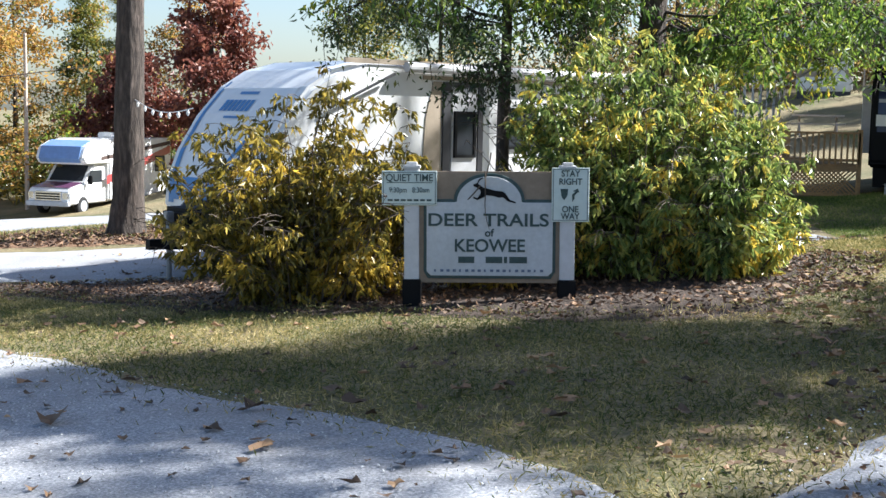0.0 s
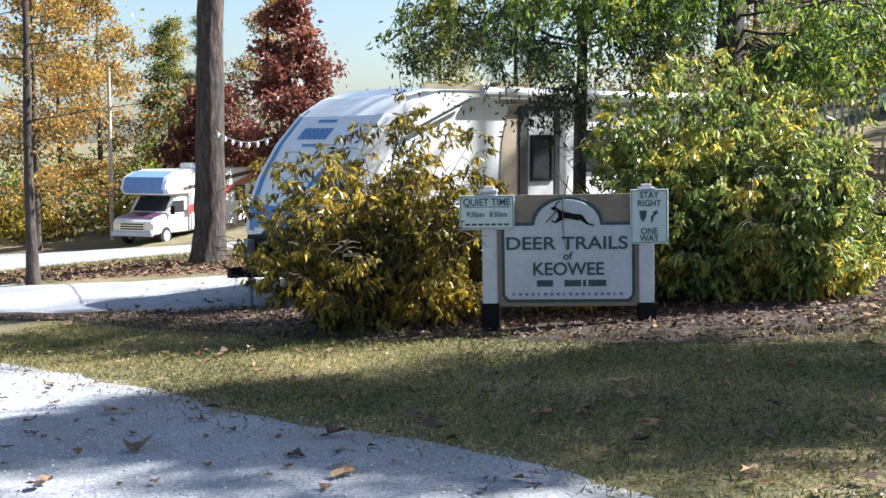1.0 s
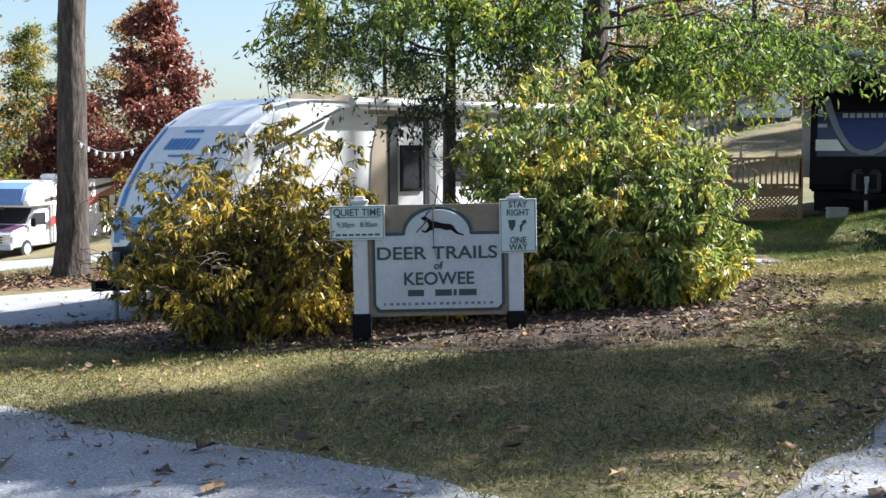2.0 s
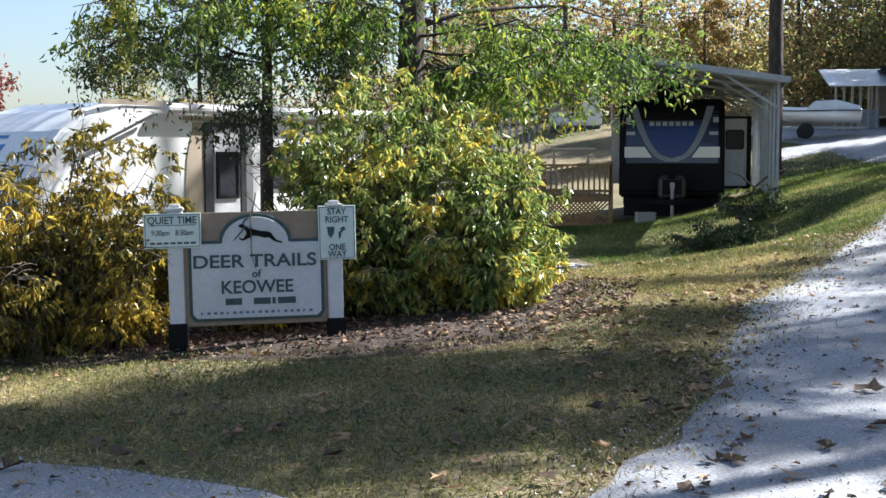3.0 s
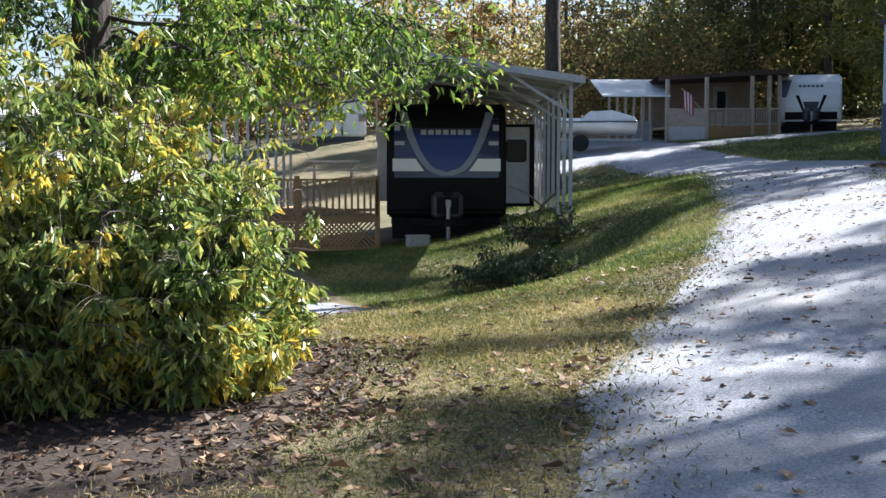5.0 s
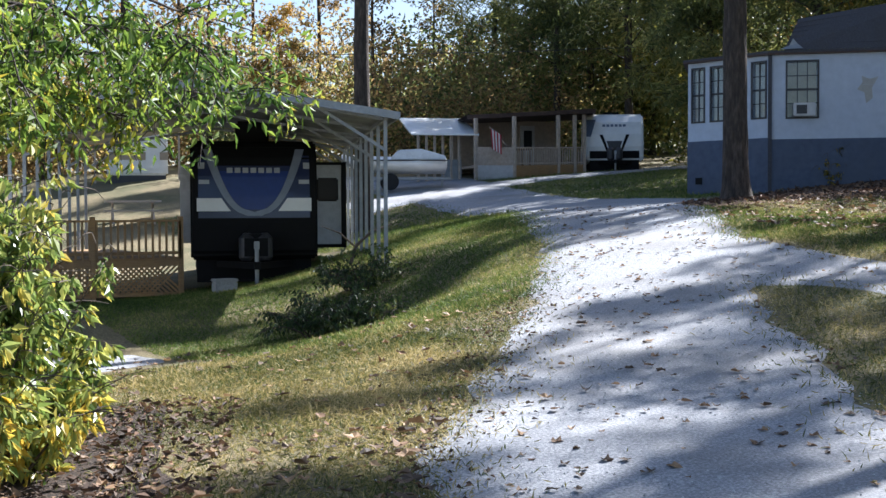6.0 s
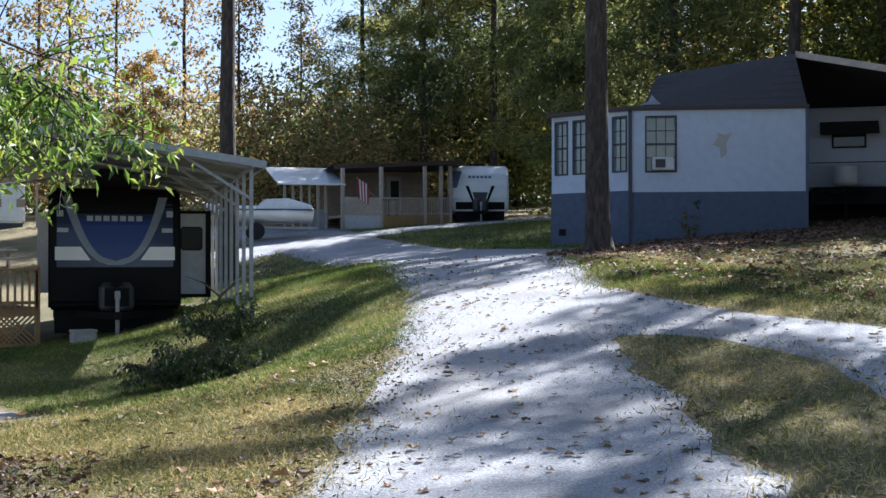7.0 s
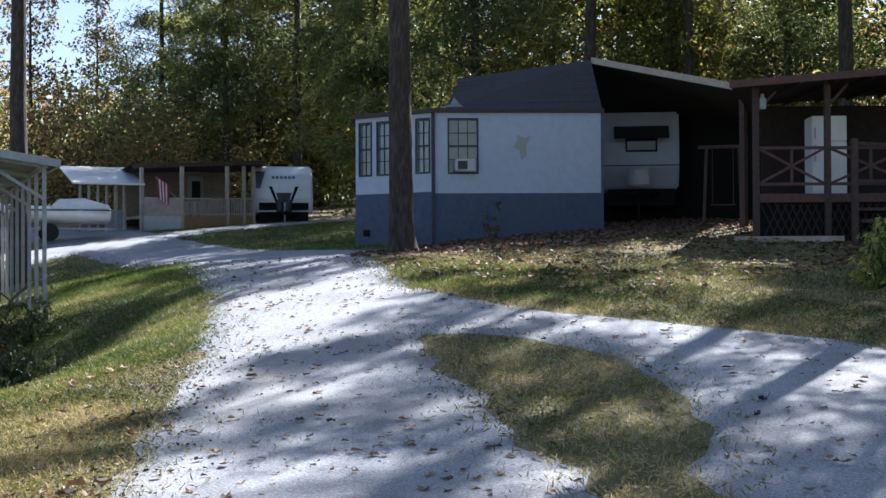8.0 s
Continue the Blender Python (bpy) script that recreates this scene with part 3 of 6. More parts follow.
shrub("shrub", "sparse low shrub growing behind the sign board", (0.0, 12.7), 0.9, 0.6, 1.35, 24, 12, 9, 0.10, LEAF_OLIVE, 8)

# trees over the sign
tree("tree", "thick-trunked tree with hanging green branches behind the shrub", stand(1.75, 15.2), 9.0, 0.42, 16, 0.36, 4.0, 12, 26, 0.11, LEAF_TREE, 21, bark_ridges=True, slim=0.36, droop=0.1, upward=0.3, spread_leaf=0.35,
     boughs=((3.0, (3.1, -0.3, 2.65)), (3.3, (2.3, -1.5, 2.9)), (2.9, (1.5, 1.1, 2.7)), (3.4, (-1.5, -1.6, 3.25)), (3.7, (-3.9, -1.0, 3.45)), (2.8, (1.1, -1.9, 2.5)), (3.5, (-2.7, -2.0, 3.3)), (3.4, (3.4, 0.8, 3.0)), (2.8, (2.0, -0.2, 2.5))))
tree("tree", "slender dark evergreen with bare hanging twigs behind the sign", stand(-0.02, 14.8), 7.5, 0.17, 22, 0.36, 2.3, 13, 34, 0.085, LEAF_DARK, 22, slim=0.4, droop=0.12, upward=0.2, spread_leaf=0.3,
     boughs=((2.9, (-1.0, -0.6, 2.85)), (3.0, (0.9, -0.7, 2.85)), (2.4, (-0.3, -0.9, 2.3)), (3.1, (-2.0, -0.2, 3.15)), (3.2, (1.5, 0.4, 3.1)), (3.3, (-1.4, 0.8, 3.3))), hang=20)
tree("pine_tree", "tall pine with deeply furrowed brown bark by the drive", stand(-7.07, 22.7), 21, 0.56, 16, 0.55, 4.2, 9, 26, 0.42, LEAF_PINE, 31, bark_ridges=True, lean=(0.03, 0), slim=0.12, spread_leaf=1.6)
tree("tree", "small tree with thin trunk and orange autumn leaves", stand(-9.6, 20.6), 8.0, 0.2, 18, 0.34, 2.6, 9, 16, 0.12, LEAF_ORANGE, 33, slim=0.5, upward=0.15)
tree("pine_tree", "tall pine with straight dark trunk beside the lane", stand(17.78, 23.78), 23, 0.48, 18, 0.5, 4.5, 9, 26, 0.42, LEAF_PINE, 35, bark_ridges=True, slim=0.12, lean=(-0.012, 0), spread_leaf=1.6)
tree("pine_tree", "tall pine trunk rising behind the carport", stand(15.7, 37.0), 22, 0.5, 16, 0.6, 4.0, 8, 24, 0.42, LEAF_PINE, 36, slim=0.12, spread_leaf=1.6)
tree("tree", "round-crowned tree with dark red autumn leaves", stand(-13.2, 55), 9.5, 0.4, 24, 0.16, 3.4, 12, 34, 0.28, LEAF_RED, 41, upward=0.35, slim=0.6)
tree("tree", "dark plum-leaved tree beside the red tree", stand(-17.5, 57), 6.0, 0.35, 22, 0.08, 3.2, 12, 32, 0.28, LEAF_RED, 42, upward=0.5, slim=0.6)

# the woods: a few trees, repeated at other sizes and turns
oak = tree("woodland_tree", "woodland tree in yellow-green autumn leaf", stand(47, 40), 17, 0.4, 26, 0.10, 4.8, 12, 38, 0.29, LEAF_WOOD, 51, slim=0.6, upward=0.5, spread_leaf=0.8, group="woods behind the campground")
beech = tree("woodland_tree", "half-bare woodland tree with brown leaves", stand(15, 62), 17, 0.34, 26, 0.2, 3.6, 10, 7, 0.3, LEAF_BROWN, 52, slim=0.6, upward=0.7, spread_leaf=0.7, group="woods behind the campground")
pine = tree("woodland_pine", "tall dark woodland pine", stand(37, 66), 20, 0.4, 28, 0.14, 4.0, 11, 46, 0.42, LEAF_PINE, 53, slim=0.16, spread_leaf=2.2, group="woods behind the campground")
gold = tree("tree", "yellow and orange autumn tree at the field edge", stand(-25, 57), 12, 0.3, 24, 0.12, 4.2, 11, 26, 0.2, LEAF_ORANGE, 54, slim=0.6, upward=0.4, group="autumn trees by the field")
rng = random.Random(4)
for x, y, kind, s in ((36, 36, oak, 1.0), (40, 46, pine, 1.05), (41, 34, pine, 1.1), (46, 30, oak, 1.1), (34, 29, oak, 0.95), (40, 24, beech, 1.0), (36, 20, pine, 1.0), (44, 18, oak, 1.1), (36, 26, pine, 1.05),
                      (30, 34, pine, 1.0), (40, 13, oak, 1.0), (38, 8, pine, 1.1), (34, 55, pine, 0.95), (44, 52, oak, 1.1), (50, 48, pine, 1.1), (52, 38, oak, 1.2), (38, 58, pine, 1.0),
                      (41, 66, pine, 1.1), (48, 60, oak, 1.1), (52, 66, pine, 1.1), (55, 28, pine, 1.2), (52, 20, oak, 1.2), (24, 70, beech, 0.9), (19, 62, beech, 0.85),
                      (12, 66, beech, 0.8), (8, 60, beech, 0.75), (21, 74, beech, 1.0), (5, 70, oak, 0.7), (48, 12, pine, 1.1), (42, 2, oak, 1.1), (33, 3, oak, 0.95), (37, 40, beech, 0.9), (35.5, 15.5, pine, 1.1), (32.5, 18.5, pine, 1.15), (40, 19, pine, 1.2),
                      (32, 40, pine, 0.9), (58, 44, pine, 1.2), (-4, 74, pine, 0.75), (-9, 78, oak, 0.7), (14, 80, pine, 0.95), (45, 40, beech, 1.1), (39, 30, beech, 1.05), (32.0, 41.5, pine, 0.7), (36, 52, pine, 1.0), (42, 58, oak, 1.0), (27.5, 62, beech, 0.8), (29.5, 74, beech, 0.95), (31, 62, beech, 0.7)):
    copy_thing(kind, stand(x, y, rng.uniform(0, 360), s * rng.uniform(0.92, 1.08) * (0.68 if x > 30 and y < 33 else 1.0)))
copy_thing(pine, stand(-20.5, 66, 40, 0.5))
copy_thing(gold, stand(18.8, 52, 60, 0.55))
copy_thing(oak, stand(-24, 70, 140, 0.6))
for x, y, s in ((-23, 50, 1.0), (-27, 44, 1.0), (-30, 54, 1.1), (-16.5, 64, 0.85), (-25, 62, 1.0), (-34, 47, 1.1)):
    copy_thing(gold, stand(x, y, rng.uniform(0, 360), s))

# added beyond the camera's right edge; its crown throws the lawn's shade band
tree("tree", "unseen tall hardwood in autumn leaf, added to shade the lawn", stand(15.8, 11.9), 16, 0.36, 22, 0.74, 2.0, 14, 64, 0.22, LEAF_WOOD, 71, lean=(0, 0.09), slim=0.6, upward=0.4, spread_leaf=0.5)
# tall pines added east of the lane, many out of view, to shade it
shade = tree("pine_tree", "tall open-crowned pine added east of the lane for its shade", stand(15.5, 9.8), 21, 0.42, 20, 0.42, 4.2, 9, 34, 0.30, LEAF_PINE, 61, slim=0.2, spread_leaf=0.75, group="pines east of the lane")
for x, y, t, k in ((24.0, 13.6, 200, 0.85), (29.5, 20.5, 10, 0.95), (20, 7.5, 130, 1.0), (12, 0.5, 70, 1.0), (30.5, 29.5, 250, 1.0), (24.5, 9.0, 30, 1.05), (34, 29, 90, 1.0), (26.0, 14.4, 300, 0.95)):
    copy_thing(shade, stand(x, y, t, k))
for x, y, t, k, w in ((24.6, 16.3, 200, 1.1, 0.7), (28.3, 17.6, 20, 1.1, 0.75), (33, 22.5, 150, 1.0, 0.5), (33.2, 27.8, 120, 1.12, 0.65)):
    copy_thing(shade, stand(x, y, t, k) @ Matrix.Diagonal((w, w, 1, 1)))


def thicket(name, label, x0, x1, y0, y1, n, h, leaf, material, seed):
    """Uncountable brush along the edge of the woods."""
    r = np.random.RandomState(seed)
    c = np.stack([r.uniform(x0, x1, n // 40), r.uniform(y0, y1, n // 40)], 1)
    hh = h * r.uniform(0.4, 1.0, n // 40)
    k = r.randint(0, len(c), n)
    p = c[k] + r.normal(0, 0.55, (n, 2))
    z = heights(p[:, 0], p[:, 1]) + hh[k] * r.beta(1.6, 1.4, n)
    sp = leaves(Shape(), np.c_[p, z], r.normal(0, 1, (n, 3)), leaf * r.uniform(0.6, 1.4, n), leaf * 0.5)
    tagged(leaf_part(name, sp, material), label, "undergrowth", kind="stuff")


thicket("undergrowth", "dark green brush at the edge of the field", -34, -12, 58, 66, 9000, 4.5, 0.3, LEAF_TREE, 1)
thicket("undergrowth", "tall pale grass and weeds beyond the field", -40, -17, 54, 58, 7000, 2.2, 0.3, LEAF_OLIVE, 2)
thicket("undergrowth", "shaded brush under the woods behind the house", 33, 60, 30, 46, 26000, 4.0, 0.25, LEAF_WOOD, 3)
thicket("undergrowth", "brush under the pines behind the covered porch", 18, 48, 57, 66, 24000, 5.5, 0.25, LEAF_PINE, 4)
thicket("undergrowth", "brown brush under the woods beside the porch", 32, 58, 10, 30, 20000, 4.5, 0.25, LEAF_BROWN, 5)
thicket("undergrowth", "dark evergreen brush behind the brown porch", 37, 42, 15, 34, 18000, 11.0, 0.24, LEAF_DARK, 11)
thicket("undergrowth", "tall young trees with yellow-green leaves behind the brown porch", 42, 58, 16, 38, 26000, 12.0, 0.27, LEAF_WOOD, 9)
thicket("undergrowth", "brown and tan young trees behind the covered porch", 20, 36, 52, 57, 6500, 7.0, 0.22, LEAF_BROWN, 10)
thicket("undergrowth", "distant brush behind the parked campers", -12, 20, 62, 74, 14000, 5.0, 0.26, LEAF_BROWN, 6)
thicket("undergrowth", "tall brown and green young trees in the woods", 9, 40, 66, 78, 26000, 7.5, 0.36, LEAF_BROWN, 7)
thicket("undergrowth", "evergreen thicket in the woods behind the covered porch", 29, 50, 56, 70, 26000, 8.0, 0.36, LEAF_PINE, 8)

# ---- the entrance sign ----
def text_part(name, body, size, x, z, y, material, parent, bold=0.0, squeeze=1.0):
    """A line of raised lettering, centred at x and standing on z, on a face that looks to -y."""
    cu = bpy.data.curves.new(name, "FONT")
    cu.body, cu.size, cu.align_x, cu.extrude, cu.offset = body, size, "CENTER", 0.003, bold
    tmp = new(name + "_tmp", cu)
    dg = bpy.context.evaluated_depsgraph_get()
    me = bpy.data.meshes.new_from_object(tmp.evaluated_get(dg))
    bpy.data.objects.remove(tmp)
    me.transform(Matrix.Translation((x, y, z)) @ Matrix.Rotation(radians(90), 4, "X") @ Matrix.Diagonal((squeeze, 1, 1, 1)))
    bm = bmesh.new()
    bm.from_mesh(me)
    bm.verts.ensure_lookup_table()
    seen, groups = set(), []
    for v in bm.verts:
        if v.index in seen:
            continue
        stack, isle = [v], []
        seen.add(v.index)
        while stack:
            q = stack.pop()
            isle.append(q.index)
            for e in q.link_edges:
                o = e.other_vert(q)
                if o.index not in seen:
                    seen.add(o.index)
                    stack.append(o)
        groups.append(isle)
    groups.sort(key=lambda g: min(bm.verts[i].co.x for i in g))
    for g in groups:
        pos = {i: k for k, i in enumerate(g)}
        sp = Shape()
        sp.v = [tuple(bm.verts[i].co) for i in g]
        sp.f = [tuple(pos[v.index] for v in f.verts) for f in bm.faces if f.verts[0].index in pos]
        part(name, sp, material, parent)
    bm.free()


SX, SY = -0.13, 11.45
sign = thing("entrance_sign", "weathered wooden entrance sign on two square posts in the mulch bed", "sign", pose(SX, SY, gz(SX, SY), 0, -1.0, 1.5))
for x in (-0.71, 0.735):
    post = part("post", Shape().box(x - 0.07, -0.06, 0.18, x + 0.07, 0.07, 1.27), OFFWHITE, sign, "white painted square post", bevel=0.008)
    part("post_cap", Shape().box(x - 0.082, -0.075, 1.268, x + 0.082, 0.085, 1.30).box(x - 0.05, -0.045, 1.298, x + 0.05, 0.055, 1.33), OFFWHITE, post, bevel=0.008)
    part("post_base", Shape().box(x - 0.085, -0.078, -0.15, x + 0.085, 0.088, 0.24), BLACK, post, "black painted post base", bevel=0.01)
part("board", Shape().box(-0.645, -0.03, 0.205, 0.67, 0.01, 1.245), TAN, sign, "tan painted backing board", bevel=0.006)


def arch(grow, y0, y1):
    """The outline of the arched panel: square foot with cut corners, low shoulders and a round head."""
    g = grow
    pts = [(-0.53 - g, 0.275 - g), (0.56 + g, 0.275 - g), (0.60 + g, 0.315), (0.60 + g, 0.96 + g), (0.335 + g, 0.96 + g)]
    for k in range(0, 19):
        a = math.pi * k / 18
        pts.append((0.01 + (0.30 + g) * math.cos(a), 0.965 + g * 0.6 + (0.235 + g * 0.5) * math.sin(a)))
    pts += [(-0.315 - g, 0.96 + g), (-0.57 - g, 0.96 + g), (-0.57 - g, 0.315)]
    return Shape().prism(pts, y0, y1, 1)


part("panel_border", arch(0.028, -0.048, -0.028), SIGNGREEN, sign, "dark green border", bevel=0.003, seg=1)
panel = part("panel", arch(0.0, -0.060, -0.040), SIGNWHITE, sign, "white arched panel with raised green lettering", bevel=0.003, seg=1)
text_part("letter", "DEER TRAILS", 0.165, 0.0, 0.742, -0.0625, SIGNGREEN, panel, 0.003, 1.2)
text_part("letter", "of", 0.10, 0.01, 0.645, -0.0625, SIGNGREEN, panel, 0.002)
text_part("letter", "KEOWEE", 0.165, 0.015, 0.503, -0.0625, SIGNGREEN, panel, 0.003, 1.0)
for x, w in ((-0.275, 0.15), (-0.02, 0.155), (0.15, 0.03), (0.20, 0.165)):
    part("number_bar", Shape().box(x, -0.0635, 0.395, x + w, -0.058, 0.455), SIGNGREEN, panel)
for k in range(18):
    part("small_bar", Shape().box(-0.5 + k * 0.058, -0.0635, 0.312, -0.5 + k * 0.058 + (0.03 if k % 4 else 0.018), -0.058, 0.336), GREYBLUE, panel)
# the leaping deer: body, neck and head, forelegs, hind legs, antlers
deer = Shape().prism([(-0.075, 1.085), (-0.03, 1.095), (0.06, 1.07), (0.135, 1.062), (0.165, 1.04), (0.15, 1.012), (0.10, 1.005), (0.04, 1.022), (-0.03, 1.028), (-0.07, 1.045)], -0.066, -0.058, 1)
deer.prism([(-0.075, 1.085), (-0.055, 1.05), (-0.09, 1.09), (-0.135, 1.11), (-0.14, 1.125), (-0.105, 1.14), (-0.085, 1.125), (-0.04, 1.095)], -0.0655, -0.0575, 1)
deer.prism([(-0.065, 1.05), (-0.03, 1.03), (-0.10, 1.0), (-0.135, 1.012), (-0.14, 1.0), (-0.10, 0.982), (-0.02, 1.018)], -0.065, -0.057, 1)
deer.prism([(0.15, 1.04), (0.168, 1.03), (0.20, 0.985), (0.255, 0.965), (0.255, 0.952), (0.185, 0.97), (0.13, 1.012)], -0.065, -0.057, 1)
deer.prism([(-0.105, 1.135), (-0.095, 1.135), (-0.075, 1.17), (-0.045, 1.185), (-0.05, 1.192), (-0.085, 1.178)], -0.065, -0.057, 1)
part("emblem", deer, BLACK, panel, "black leaping deer silhouette")
twig = Shape()
rng = random.Random(2)
for a, w in (((0.0, -0.09, 1.42), (-0.25, 0, -1)), ((-0.05, -0.085, 1.25), (0.16, 0, -1)), ((-0.09, -0.09, 1.12), (-0.6, 0, -1))):
    twig.tube(grow_line(a, w, 0.55, 7, 0.0, 0.12, rng), [0.007, 0.006, 0.006, 0.005, 0.004, 0.004, 0.003, 0.002], 5)
tagged(part("hanging_twig", twig, TWIG), "bare twig hanging over the sign", "twig").matrix_world = pose(SX, SY, gz(SX, SY))


def plate_sign(x0, z0, x1, z1, label):
    s = part("notice_plate", Shape().box(x0, -0.075, z0, x1, -0.066, z1), SMALLSIGN, sign, label, bevel=0.003, seg=1)
    b = Shape()
    for c in ((x0 + 0.012, z0 + 0.012, x1 - 0.012, z0 + 0.017), (x0 + 0.012, z1 - 0.017, x1 - 0.012, z1 - 0.012), (x0 + 0.012, z0 + 0.012, x0 + 0.017, z1 - 0.012), (x1 - 0.017, z0 + 0.012, x1 - 0.012, z1 - 0.012)):
        b.box(c[0], -0.0775, c[1], c[2], -0.073, c[3])
    part("border_line", b, SIGNGREEN, s)
    return s


q = plate_sign(-0.985, 0.93, -0.475, 1.25, "pale green aluminium quiet time notice")
text_part("letter", "QUIET TIME", 0.094, -0.73, 1.155, -0.0775, SIGNGREEN, q, 0.001, 0.88)
part("rule", Shape().box(-0.94, -0.078, 1.138, -0.52, -0.073, 1.144), SIGNGREEN, q)
text_part("letter", "9:30pm   8:30am", 0.07, -0.73, 1.05, -0.0775, SIGNGREEN, q, 0.0, 0.8)
for k in range(7):
    part("small_bar", Shape().box(-0.93 + k * 0.06, -0.0775, 0.97, -0.93 + k * 0.06 + 0.045, -0.073, 0.988), SIGNGREEN, q)
s2 = plate_sign(0.585, 0.785, 0.93, 1.285, "pale green aluminium stay right one way notice")
for word, z in (("STAY", 1.205), ("RIGHT", 1.13), ("ONE", 0.875), ("WAY", 0.81)):
    text_part("letter", word, 0.082, 0.757, z, -0.0775, SIGNGREEN, s2, 0.001, 0.9)
part("shield", Shape().prism([(0.665, 1.09), (0.735, 1.09), (0.73, 1.03), (0.70, 0.985), (0.675, 1.02)], -0.079, -0.073, 1), SIGNGREEN, s2)
part("arrow", Shape().prism([(0.775, 0.97), (0.795, 1.0), (0.795, 1.03), (0.825, 1.06), (0.84, 1.055), (0.825, 1.095), (0.78, 1.07), (0.80, 1.065), (0.772, 1.035)], -0.079, -0.073, 1), SIGNGREEN, s2)

# ---- campers ----
def wheel(parent, x, y, r, w=0.2):
    t = part("wheel", Shape().tube([(x - w / 2, y, r), (x - w / 2 + 0.03, y, r), (x + w / 2 - 0.03, y, r), (x + w / 2, y, r)], [r * 0.86, r, r, r * 0.86], 24), RUBBER, parent, smooth=False)
    part("rim", Shape().tube([(x - w / 2 - 0.012, y, r), (x + w / 2 + 0.012, y, r)], r * 0.58, 16), SILVER, t)


def window_set(parent, m, w, h, frame=0.045, name="window", fm=None):
    """A framed pane centred on m, facing its own -y."""
    t = Shape()
    for a, b, c, d in ((-w / 2 - frame, -h / 2 - frame, w / 2 + frame, -h / 2), (-w / 2 - frame, h / 2, w / 2 + frame, h / 2 + frame), (-w / 2 - frame, -h / 2, -w / 2, h / 2), (w / 2, -h / 2, w / 2 + frame, h / 2)):
        t.box(a, -0.025, b, c, 0.02, d, m)
    f = part(name, t, fm or BLACK, parent)
    part("pane", Shape().box(-w / 2, -0.008, -h / 2, w / 2, 0.01, h / 2, m), GLASS, f)
    return f


def tongue(parent, y, z=0.45, jack=True):
    fr = part("tongue", Shape().beam((-0.7, y + 1.1, z), (0, y - 0.05, z), 0.07, 0.12).beam((0.7, y + 1.1, z), (0, y - 0.05, z), 0.07, 0.12).box(-0.06, y - 0.2, z - 0.06, 0.06, y, z + 0.08), BLACK, parent)
    part("jack", Shape().tube([(0, y + 0.12, 0.05), (0, y + 0.12, z + 0.35)], 0.04, 10).box(-0.05, y + 0.06, z + 0.3, 0.05, y + 0.18, z + 0.45), GALV, fr, bevel=0.01)
    part("jack_foot", Shape().tube([(0, y + 0.12, -0.03), (0, y + 0.12, 0.05)], 0.09, 12).tube([(0, y + 0.12, 0.04), (0, y + 0.12, 0.3)], 0.025, 8), GALV, fr)
    bot = part("gas_bottle", Shape().tube([(-0.17, y + 0.55, z + 0.08), (-0.17, y + 0.55, z + 0.14), (-0.17, y + 0.55, z + 0.5), (-0.17, y + 0.55, z + 0.6)], [0.1, 0.15, 0.15, 0.06], 16)
               .tube([(0.17, y + 0.55, z + 0.08), (0.17, y + 0.55, z + 0.14), (0.17, y + 0.55, z + 0.5), (0.17, y + 0.55, z + 0.6)], [0.1, 0.15, 0.15, 0.06], 16), DARKGREY, fr)
    return bot


class Front:
    """The curved front of a trailer: places decals on it, by share of width and height."""

    def __init__(self, line, width):
        self.line, self.width = line, width

    def at(self, x, z, out=0.006):
        for (y0, z0), (y1, z1) in zip(self.line, self.line[1:]):
            if z0 <= z <= z1:
                t = (z - z0) / max(1e-6, z1 - z0)
                n = Vector((0, -(z1 - z0), y1 - y0)).normalized()
                return Vector((x, y0 + (y1 - y0) * t, z)) + n * out
        return Vector((x, self.line[-1][0], z))

    def band(self, sp, left, right, z0, z1, n=10, out=0.006):
        """A decal between two edges, each a function of height."""
        k = len(sp.v)
        for i in range(n + 1):
            z = z0 + (z1 - z0) * i / n
            for x in (left(z), right(z)):
                sp.v.append(tuple(self.at(x, z, out)))
        sp.f += [(k + 2 * i, k + 2 * i + 1, k + 2 * i + 3, k + 2 * i + 2) for i in range(n)]
        return sp


def body(parent, line, length, width, top, low, material, bevel=0.07, name="body", label=""):
    pts = [(line[0][0] + 0.1, low)] + [p for p in line] + [(length, top), (length, low)]
    return part(name, Shape().prism(pts, -width / 2, width / 2, 0), material, parent, label, bevel=bevel, seg=3)


# the large white trailer beside the sign
FX, FY = -3.95, 17.1
tr = thing("travel_trailer", "large white travel trailer with rounded blue-tinted front, parked behind the shrub", "travel trailer", pose(FX, FY, gz(FX, FY) - 0.02, 0, 0, -46.6))
line = [(-0.05, 0.55), (-0.28, 0.9), (-0.26, 1.3), (-0.08, 1.75), (0.24, 2.25), (0.64, 2.68), (1.05, 2.93), (1.6, 3.08)]
fr = Front(line, 2.4)
b = body(tr, line, 8.2, 2.44, 3.10, 0.6, WHITE)
part("underframe", Shape().box(-1.05, 0.5, 0.42, 1.05, 8.0, 0.62), BLACK, tr)
part("front_cap", fr.band(Shape(), lambda z: -1.0, lambda z: 1.0, 0.95, 2.9, 16, 0.008), WHITE, b, "smooth white front cap")
part("stone_guard", fr.band(Shape(), lambda z: -1.1, lambda z: 1.1, 0.6, 0.9, 4, 0.012), BLACK, b, "black lower front panel")
part("blue_swoosh", fr.band(fr.band(Shape(), lambda z: -0.95 + 0.8 * (1.3 - z) ** 2, lambda z: 0.75 - 1.5 * (z - 1.05), 1.05, 1.38, 10, 0.014), lambda z: 0.1 + (z - 1.3) * 0.7, lambda z: 0.2 + (z - 1.3) * 0.7, 1.3, 2.2, 10, 0.014), BLUE, b, "blue wave decal")
